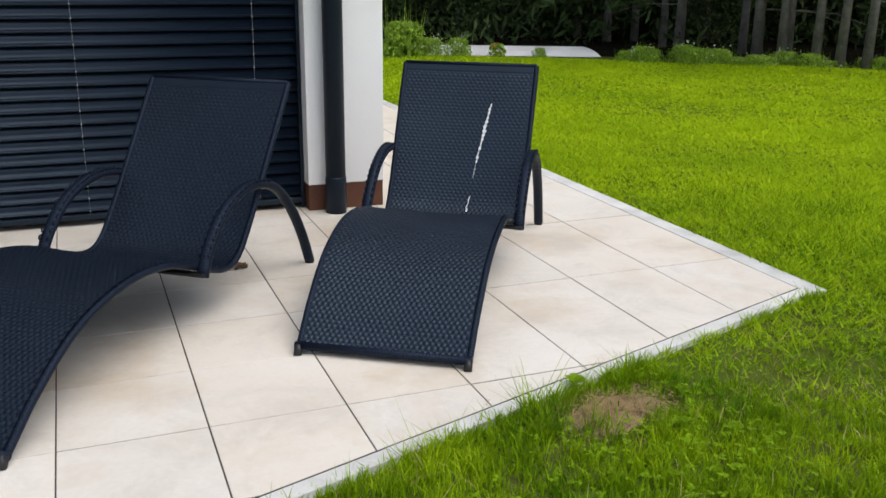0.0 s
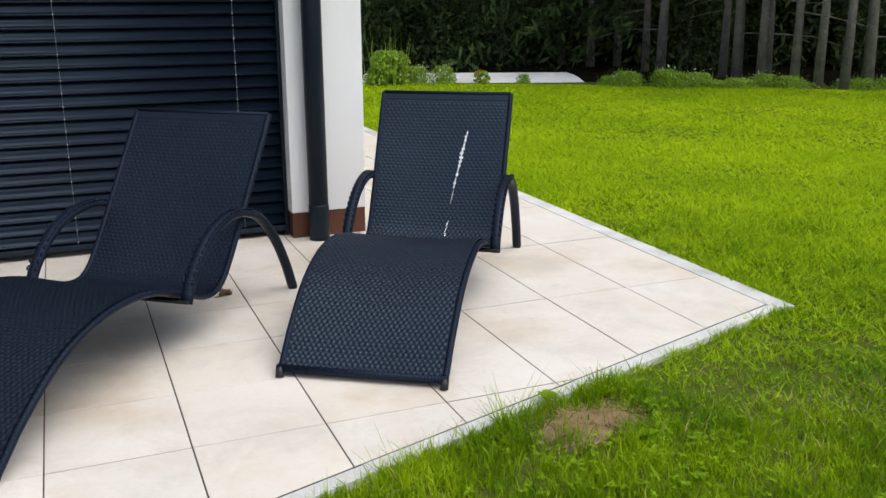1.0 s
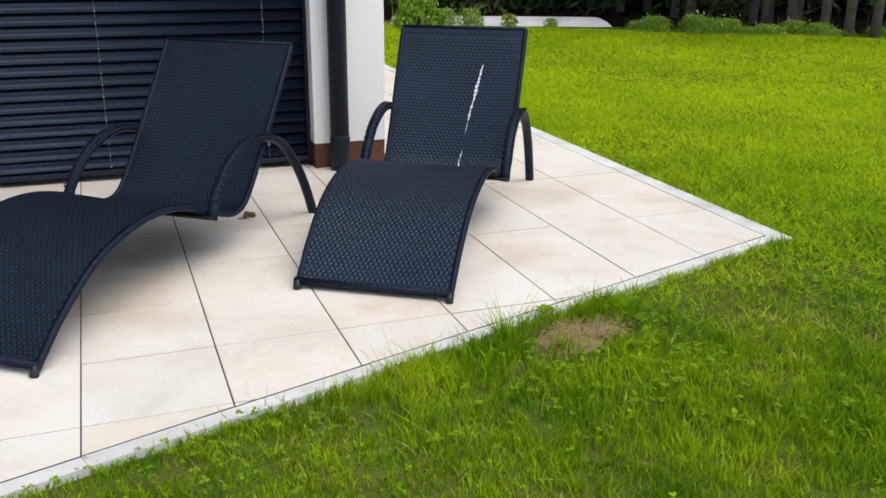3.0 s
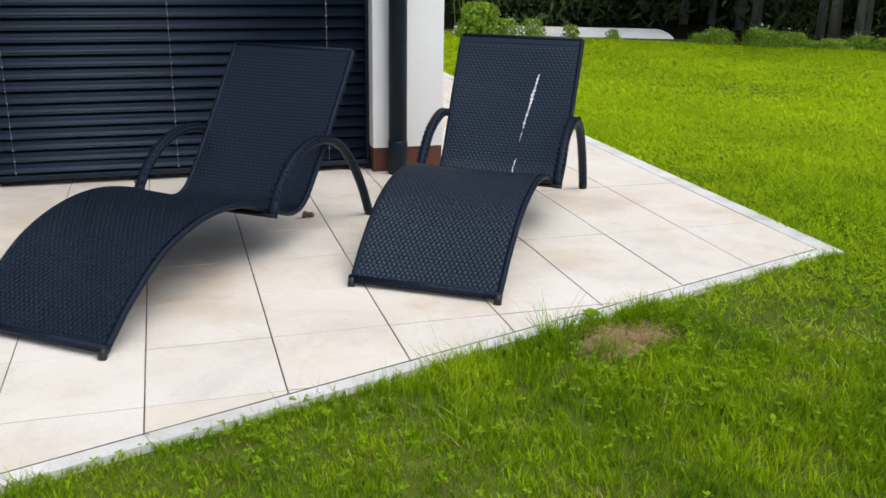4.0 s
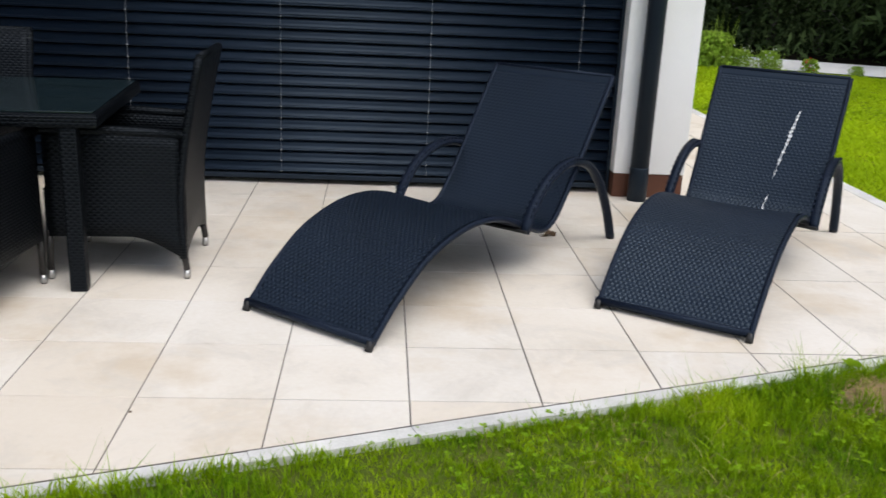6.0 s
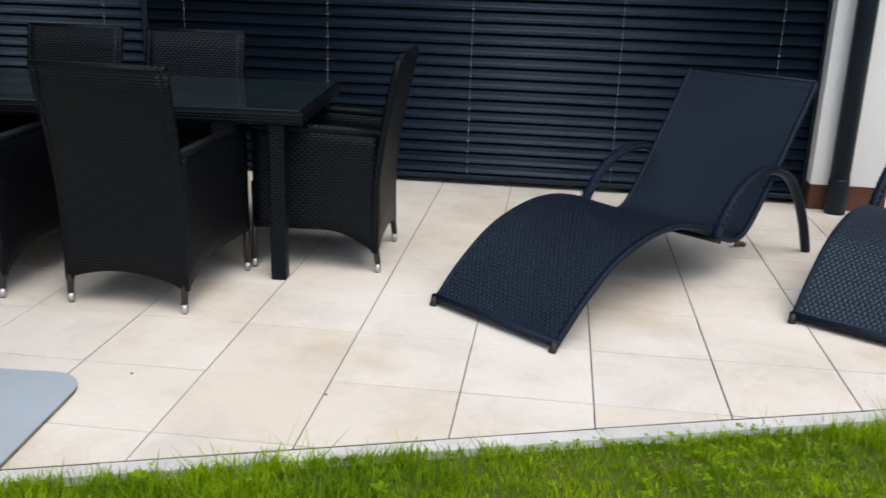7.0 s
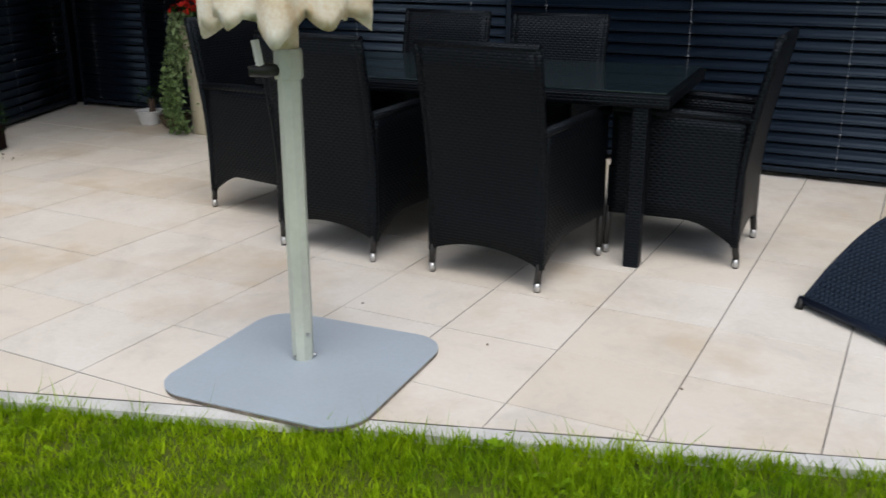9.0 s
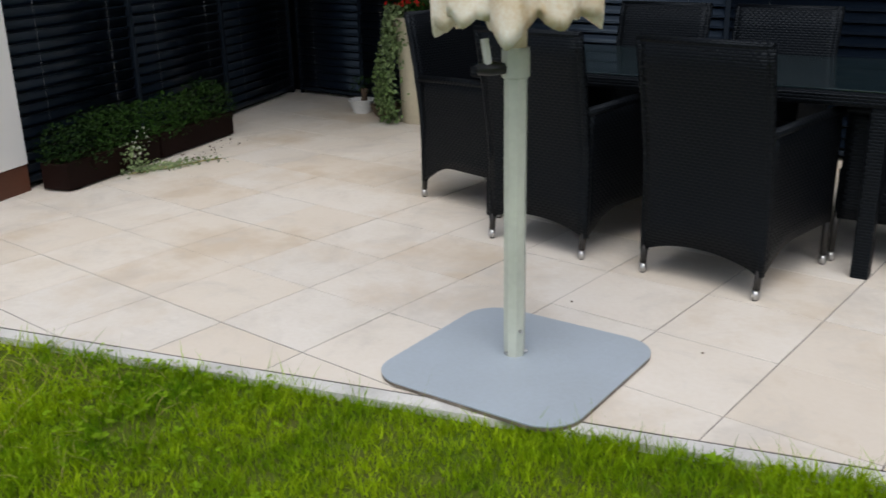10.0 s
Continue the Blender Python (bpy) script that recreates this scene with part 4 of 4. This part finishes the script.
kinds = [spruce(101, 15, 0.066, 3.9), spruce(102, 16, 0.082, 5.0, 0.6), spruce(103, 13, 0.075, 1.7), spruce(104, 12, 0.08, 0.5, -0.4)]
# distance from the walk and bearing in degrees, by kind
spots = []
for bearing, dist, kind in ((33.2, 23.5, 2), (31.5, 23.0, 3), (29.4, 24.0, 2), (27.0, 24.5, 3), (24.6, 24.2, 3), (22.0, 25.0, 2), (30.4, 26, 3),
                            (25.8, 27, 2), (28.2, 27.5, 3), (37.2, 24.5, 1)):
    spots.append((15 + (bearing - 14) * 0.94, dist - 0.4 * (dist - 15), kind))
# bare trunks at the edge of the wood
for bearing, dist, kind in ((34.7, 18.8, 0), (35.3, 18.2, 1), (39.1, 17.8, 0), (40.0, 16.8, 1), (41.2, 16.4, 0), (41.6, 16.5, 1), (42.9, 16.0, 0), (44.2, 15.8, 0),
                            (45.6, 15.8, 0), (47.0, 16.0, 1), (49.0, 17.0, 0), (51.0, 16.5, 1)):
    spots.append((bearing, dist, kind))
rt = random.Random(9)
for b in range(12, 74, 2):
    for ring, (d0, kk) in enumerate(((22.0, (0, 2, 3)), (24.4, (2, 3, 3)), (27.0, (3, 2, 3)))):
        spots.append((b + rt.uniform(-0.9, 0.9), d0 + rt.uniform(-0.8, 0.8), rt.choice(kk)))
first = set()
for bearing, dist, kind in spots:
    a = radians(bearing)
    x, y = 2.0 + math.sin(a) * dist, -2.0 + math.cos(a) * dist
    m = pose(x, y, -0.05, 0, 0, rt.uniform(0, 360))
    if kind in first:
        copy_thing(kinds[kind], m)
    else:
        kinds[kind].matrix_world = m
        first.add(kind)

# shrubby young growth under the trees
under = [clump(4200, 1.1, 2.4, 0.045, "needle", 91 + k) for k in range(3)]
for k in range(30):
    a = radians(14 + k * 1.9 + rt.uniform(-0.6, 0.6))
    dist = (20.7 if k < 13 else 21.6) + rt.uniform(-0.7, 1.6)
    p = thing("young_spruce", "low dark young spruce at the wood's edge", "tree", pose(2.0 + math.sin(a) * dist, -2.0 + math.cos(a) * dist, -0.05, 0, 0, rt.uniform(0, 360)),
              "undergrowth of the wood")
    part("crown", under[k % 3], "needle", p)
    p.scale = (0.85, 0.85, rt.uniform(0.45, 1.0))

# near-black sheet on the wood's floor
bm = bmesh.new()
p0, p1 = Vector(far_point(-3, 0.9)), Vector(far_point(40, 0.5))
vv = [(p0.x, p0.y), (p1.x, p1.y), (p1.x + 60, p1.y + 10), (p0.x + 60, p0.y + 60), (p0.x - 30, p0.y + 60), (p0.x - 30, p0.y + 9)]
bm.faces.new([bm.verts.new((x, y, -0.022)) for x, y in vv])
single("forest_floor", bm, "litter", "near-black ground under the spruces", "ground", "structure")

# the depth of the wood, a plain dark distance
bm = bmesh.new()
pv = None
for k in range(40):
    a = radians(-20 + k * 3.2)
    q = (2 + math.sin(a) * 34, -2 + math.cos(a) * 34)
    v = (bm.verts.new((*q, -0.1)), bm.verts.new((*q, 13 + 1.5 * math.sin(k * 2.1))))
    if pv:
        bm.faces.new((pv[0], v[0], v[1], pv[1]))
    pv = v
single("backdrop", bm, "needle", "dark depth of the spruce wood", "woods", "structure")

# ---- a bird's white streak down the second lounger's back ----
line, total = smooth_curve(HIGH_BACK, 400)
tan = np.gradient(line, axis=0)
tan /= np.linalg.norm(tan, axis=1, keepdims=True)


def streak(s0, s1, x0, x1, w, seed):
    bm = bmesh.new()
    r = random.Random(seed)
    prev = None
    n = max(8, int((s1 - s0) / 0.008))
    for k in range(n + 1):
        q = k / n
        i = int((s0 + (s1 - s0) * q) / total * 399)
        x = x0 + (x1 - x0) * q + 0.004 * noise.noise((q * 9, seed, 0))
        ww = w * (0.25 + abs(noise.noise((q * 14, seed, 3))) * 1.6) * math.sin(math.pi * min(1, q * 1.0 + 0.02)) ** 0.3
        sag = -0.012 * math.sin(math.pi * (x - 0.025) / (WIDTH - 0.05)) + 0.0062
        y, z = line[i][0] - tan[i][1] * sag, line[i][1] + tan[i][0] * sag
        v = [bm.verts.new((x - ww, y, z)), bm.verts.new((x + ww * r.uniform(0.5, 1), y, z))]
        if prev:
            bm.faces.new((prev[0], v[0], v[1], prev[1]))
        prev = v
    return bm


for k, (s0, s1, x0, x1, w) in enumerate(((1.8, 2.14, 0.432, 0.482, 0.0105), (1.72, 1.80, 0.424, 0.432, 0.0035), (1.545, 1.63, 0.408, 0.421, 0.006), (1.53, 1.555, 0.414, 0.412, 0.008))):
    part("streak", streak(s0, s1, x0, x1, w, k + 3), "dropping", l2, "dried white bird dropping")

# ---- planters along the wing ----
TROUGH_D = (0.3224, -0.9466)
TROUGH = (-4.273 - 0.2 * 0.9466, 1.915 - 0.2 * 0.3224)


def planter_box(a0, a1, label):
    t = thing("planter", label, "planter", pose(TROUGH[0] + TROUGH_D[0] * a0, TROUGH[1] + TROUGH_D[1] * a0, 0, 0, 0, math.degrees(math.atan2(TROUGH_D[1], TROUGH_D[0]))), "planters by the wing")
    t.scale = (1, 0.9, 0.88)
    ln = a1 - a0
    bm = bmesh.new()
    for lo, hi in (((0, 0, 0.012), (ln, 0.02, 0.19)), ((0, 0.2, 0.012), (ln, 0.22, 0.19)), ((0, 0.02, 0.012), (0.02, 0.2, 0.19)),
                   ((ln - 0.02, 0.02, 0.012), (ln, 0.2, 0.19)), ((0.02, 0.02, 0.012), (ln - 0.02, 0.2, 0.15))):
        box(bm, lo, hi, 0.003)
    part("trough", bm, "planter", t, "dark brown trough")
    part("rim", box(bmesh.new(), (-0.008, 0.192, 0.182), (ln + 0.008, 0.228, 0.2), 0.004), "planter", t)
    for x in (0.1, ln - 0.1):
        part("foot", box(bmesh.new(), (x - 0.03, 0.02, 0.0), (x + 0.03, 0.2, 0.014)), "planter", t)
    n = int(ln / 0.17)
    for k in range(n):
        r = np.random.default_rng(300 + k + int(100 * ln))
        c = r.normal(0, 1, (620, 3))
        c /= np.linalg.norm(c, axis=1, keepdims=True)
        c *= r.uniform(0.3, 1, (620, 1)) ** 0.5 * np.array([0.16, 0.19, 0.19]) * (0.8 + 0.3 * abs(math.sin(k * 1.25 + ln)) + r.uniform(-0.05, 0.05))
        c += np.array([0.09 + k * (ln - 0.18) / max(1, n - 1), 0.11 + r.uniform(-0.02, 0.03), 0.29 + r.uniform(-0.02, 0.05)])
        part("shrub", leaf_mesh("shrub", c, 0.0135 * r.uniform(0.6, 1.4, 620), "box_leaf", r, up=0.4), "box_leaf", t, "small dark green leafy plant")
    return t


planter_box(0.0, 0.88, "brown trough planter full of low green shrubs")
pb = planter_box(0.9, 1.775, "brown trough planter of green shrubs with daisies")
r = np.random.default_rng(77)
c = np.stack([r.uniform(0.1, 0.24, 14), r.uniform(0.2, 0.27, 14), r.uniform(0.17, 0.3, 14)], 1)
part("blossom", leaf_mesh("blossom", c, 0.016, "flower_white", r), "flower_white", pb, "small white daisies")

# trailing weed on the tiles in front of the planters
r = np.random.default_rng(78)
w = thing("trailing_weed", "pale trailing weed lying on the tiles before the planter", "weed", pose(-3.74, 0.88, 0, 0, 0, 69))
w.scale = (0.85, 0.85, 0.85)
n = 420
c = np.stack([r.normal(0, 0.2, n), r.normal(0.05, 0.055, n), np.abs(r.normal(0.02, 0.02, n)) + 0.004], 1)
part("leaves", leaf_mesh("leaves", c, 0.017 * r.uniform(0.6, 1.3, n), "ivy", r), "ivy", w)
bm = bmesh.new()
for k in range(9):
    a = r.uniform(-0.5, 0.5)
    x0 = r.uniform(-0.25, 0.1)
    tube(bm, [(x0, 0.0, 0.005), (x0 + 0.2, 0.05 + a * 0.1, 0.012), (x0 + 0.45, 0.08 + a * 0.2, 0.004)], 0.0022, 4)
part("stem", bm, "straw", w)
r2 = np.random.default_rng(79)
c = np.stack([r2.normal(-0.18, 0.05, 120), r2.normal(-0.06, 0.05, 120), r2.uniform(0.02, 0.24, 120)], 1)
part("sprig", leaf_mesh("sprig", c, 0.017, "ivy", r2, up=0.6), "ivy", w)
c = np.stack([r2.normal(-0.18, 0.05, 16), r2.normal(-0.06, 0.05, 16), r2.uniform(0.12, 0.26, 16)], 1)
part("blossom", leaf_mesh("blossom", c, 0.014, "flower_white", r2), "flower_white", w)
n = 60
r = np.random.default_rng(80)
c = np.stack([r.uniform(0.1, 1.1, n), r.normal(-0.02, 0.05, n), np.full(n, 0.006)], 1)
sc = stuff("plant_litter", leaf_mesh("plant_litter", c, 0.011 * r.uniform(0.5, 1.4, n), "drybrown", r), "dry leaf crumbs on the tiles by the planters", "litter")
sc.matrix_world = pose(-4.1, 1.9, 0, 0, 0, ang)

# ---- pots in the corner ----
wp = thing("flower_pot", "white ribbed ceramic pot with a small gnarled succulent", "flower pot", pose(-4.09, 3.13, 0))
prof = [(0.12, 0.0), (0.125, 0.004)]
for k in range(5):
    z = 0.012 + k * 0.026
    prof += [(0.13 + 0.012 * k, z), (0.139 + 0.012 * k, z + 0.013), (0.134 + 0.012 * k, z + 0.024)]
prof += [(0.198, 0.142), (0.206, 0.15), (0.2, 0.158), (0.178, 0.156), (0.172, 0.13)]
part("pot", lathe(bmesh.new(), prof, 32), "whitepot", wp)
wp.scale = (0.57, 0.57, 0.74)
bm = bmesh.new()
rr = random.Random(4)
for k in range(6):
    a = rr.uniform(0, 6.28)
    x0, y0 = 0.06 * math.cos(a), 0.06 * math.sin(a)
    tube(bm, [(x0, y0, 0.12), (x0 * 1.3 + rr.uniform(-0.02, 0.02), y0 * 1.3, 0.2), (x0 * 1.2, y0 * 1.5, 0.25 + rr.uniform(0, 0.06))], [0.03, 0.026, 0.016], 8)
part("stem", bm, "wood", wp, "thick brown stems")
r = np.random.default_rng(6)
part("leaves", leaf_mesh("leaves", np.stack([r.normal(0, 0.08, 60), r.normal(0, 0.08, 60), r.uniform(0.24, 0.42, 60)], 1), 0.028, "box_leaf", r, up=0.8), "box_leaf", wp)

sp = thing("flower_pot", "small mossy clay bowl beside the tall planter", "flower pot", pose(-3.8, 3.12, 0))
sp.scale = (0.85, 0.85, 0.85)
part("pot", lathe(bmesh.new(), [(0.09, 0), (0.13, 0.05), (0.15, 0.1), (0.155, 0.115), (0.14, 0.115), (0.13, 0.09)], 24), "terracotta", sp)
part("leaves", leaf_mesh("leaves", np.stack([r.normal(0, 0.06, 50), r.normal(0, 0.06, 50), r.uniform(0.09, 0.16, 50)], 1), 0.022, "box_leaf", r), "box_leaf", sp)

tp = thing("tall_planter", "tall cream planter with trailing variegated ivy", "planter", pose(-3.42, 3.1, 0))
tp.scale = (0.87, 0.87, 0.97)
part("pot", lathe(bmesh.new(), [(0.15, 0.0), (0.16, 0.01), (0.17, 0.35), (0.19, 0.65), (0.215, 0.82), (0.225, 0.84), (0.215, 0.85), (0.195, 0.845), (0.185, 0.8)], 32), "cream", tp)
n = 1500
z = r.uniform(0, 1, n)
a = radians(236) + r.normal(0, 0.42, n) * (0.55 + 0.45 * z)
rad = 0.2 + 0.16 * r.uniform(0, 1, n) + 0.06 * np.sin(z * 5)
c = np.stack([np.cos(a) * rad, np.sin(a) * rad, 0.02 + z * 0.92], 1)
part("ivy", leaf_mesh("ivy", c, 0.026 * r.uniform(0.6, 1.3, n), "ivy", r, droop=0.5), "ivy", tp, "green and cream ivy hanging to the floor")
c = np.stack([r.normal(0, 0.11, 260), r.normal(0, 0.11, 260), r.uniform(0.83, 0.98, 260)], 1)
part("greenery", leaf_mesh("greenery", c, 0.035, "box_leaf", r, up=0.6), "box_leaf", tp)
c = np.stack([r.normal(-0.04, 0.12, 60), r.normal(-0.04, 0.1, 60), r.uniform(0.93, 1.06, 60)], 1)
part("blossom", leaf_mesh("blossom", c, 0.036, "flower_red", r), "flower_red", tp, "bright red blossoms")

# ---- a dry cone on the tiles under the first lounger ----
cone = thing("dry_leaf", "small curled brown dead leaf on the tiles", "leaf", pose(2.68, 2.505, 0, 0, 0, 30))
bm = bmesh.new()
prev = None
for k in range(9):
    q = k / 8
    ring = []
    for j in range(7):
        b = (j / 6 - 0.5)
        wv = 0.026 * math.sin(math.pi * (0.08 + 0.84 * q))
        ring.append(bm.verts.new((0.07 * (q - 0.5), b * 2 * wv, 0.004 + 0.09 * b * b * (0.5 + q) + 0.012 * math.sin(q * 5))))
    if prev:
        for j in range(6):
            bm.faces.new((prev[j], ring[j], ring[j + 1], prev[j + 1])).smooth = True
    prev = ring
lf = part("blade", bm, "drybrown", cone)
lf.modifiers.new("thick", 'SOLIDIFY').thickness = 0.002
part("stalk", tube(bmesh.new(), [(-0.035, 0, 0.006), (-0.055, 0.006, 0.004), (-0.068, 0.015, 0.008)], 0.0015, 5), "drybrown", cone)
for i, (x, y) in enumerate(((0.93, 0.35), (0.22, 0.38), (-0.4, 0.52))):
    d = tagged(new("pebble", mesh_of("pebble", lathe(bmesh.new(), [(0.002, 0), (0.005, 0.002), (0.004, 0.005), (0.001, 0.006)], 8), "drybrown")),
               "tiny dark crumb lying on a tile", "crumb", "crumbs on the tiles")
    d.location = (x, y, 0.0)

# ---- kerb and tiles ----
def clip(poly, a, b, c):
    """Keeps the part of a polygon where a x + b y >= c."""
    out = []
    for p, q in zip(poly, poly[1:] + poly[:1]):
        dp, dq = a * p[0] + b * p[1] - c, a * q[0] + b * q[1] - c
        if dp >= 0:
            out.append(p)
        if dp * dq < 0:
            s = dp / (dp - dq)
            out.append((p[0] + s * (q[0] - p[0]), p[1] + s * (q[1] - p[1])))
    return out


def slab(poly, z0, z1, mat, name, parent, inset=0.001, lift=0.0):
    c = Vector((sum(p[0] for p in poly) / len(poly), sum(p[1] for p in poly) / len(poly)))
    bm = bmesh.new()

    def ring(k, z):
        return [bm.verts.new((p[0] - c.x - (k if p[0] > c.x else -k), p[1] - c.y - (k if p[1] > c.y else -k), z)) for p in poly]
    lo, mid, hi = ring(0.0, z0), ring(0.0, z1 - 0.0012), ring(inset, z1)
    for a, b in ((lo, mid), (mid, hi)):
        for i in range(len(a)):
            j = (i + 1) % len(a)
            bm.faces.new((a[i], a[j], b[j], b[i]))
    bm.faces.new(hi)
    ob = part(name, bm, mat, parent)
    ob.location = (c.x, c.y, lift)
    return ob


def area(poly):
    return abs(sum(p[0] * q[1] - q[0] * p[1] for p, q in zip(poly, poly[1:] + poly[:1]))) / 2


rng = random.Random(5)
G = 0.0024
full = {}
for i in range(-16, 11):
    for j in range(-6, 20):
        gx, gy = (1.15 * G, 1.5 * G) if i > 6 else (1.15 * G, 1.1 * G) if i > 3 else (0.85 * G, 0.85 * G)
        x0, x1, y0, y1 = i * T + gx, (i + 1) * T - gx, j * T + gy, (j + 1) * T - gy
        if i == 10:
            x1 = RIGHT - G
        if i >= 7 and j >= 2:
            # beside the second lounger the slabs are twice as long
            if j % 2:
                continue
            y1 = (j + 2) * T - gy
        poly = [(x0, y0), (x1, y0), (x1, y1), (x0, y1)]
        slope, xr = (SLOPE_L, BEND[0]) if (x0 + x1) / 2 < BEND[0] else (SLOPE_R, BEND[0])
        k = BEND[1] - slope * xr + G
        poly = clip(poly, -slope, 1, k)
        if y0 > WALL_Y + 0.1 and x1 < 3.6:
            continue
        if len(poly) >= 3:
            n = WING_N
            poly = clip(poly, n.x, n.y, n.dot(WING_B) - 0.3)
        if len(poly) < 3 or area(poly) < 0.0003:
            continue
        lift = rng.uniform(-0.0008, 0.0008)
        slab(poly, -0.04, 0.0, "stone", "tile", pavement, lift=lift)

kerb = thing("kerb", "pale concrete edging strip round the terrace", "kerb", kind="structure")


def kerb_run(p0, p1, wide, length=1.0):
    p0, p1 = Vector(p0), Vector(p1)
    d = (p1 - p0).normalized()
    n = Vector((d.y, -d.x))
    total, s = (p1 - p0).length, 0.0
    while s < total - 0.01:
        e = min(s + length, total)
        a, b = p0 + d * (s + 0.001), p0 + d * (e - 0.001)
        slab([tuple(a + n * wide), tuple(b + n * wide), tuple(b + n * 0.006), tuple(a + n * 0.006)], -0.12, -0.001, "kerb", "kerb_stone", kerb, 0.002)
        s = e


kerb_run((-7.2, front(-7.2)), BEND, 0.07)
kerb_run(BEND, (RIGHT + 0.0, front(RIGHT)), 0.07)
kerb_run((RIGHT, front(RIGHT) - 0.07), (RIGHT, 9.5), 0.115)
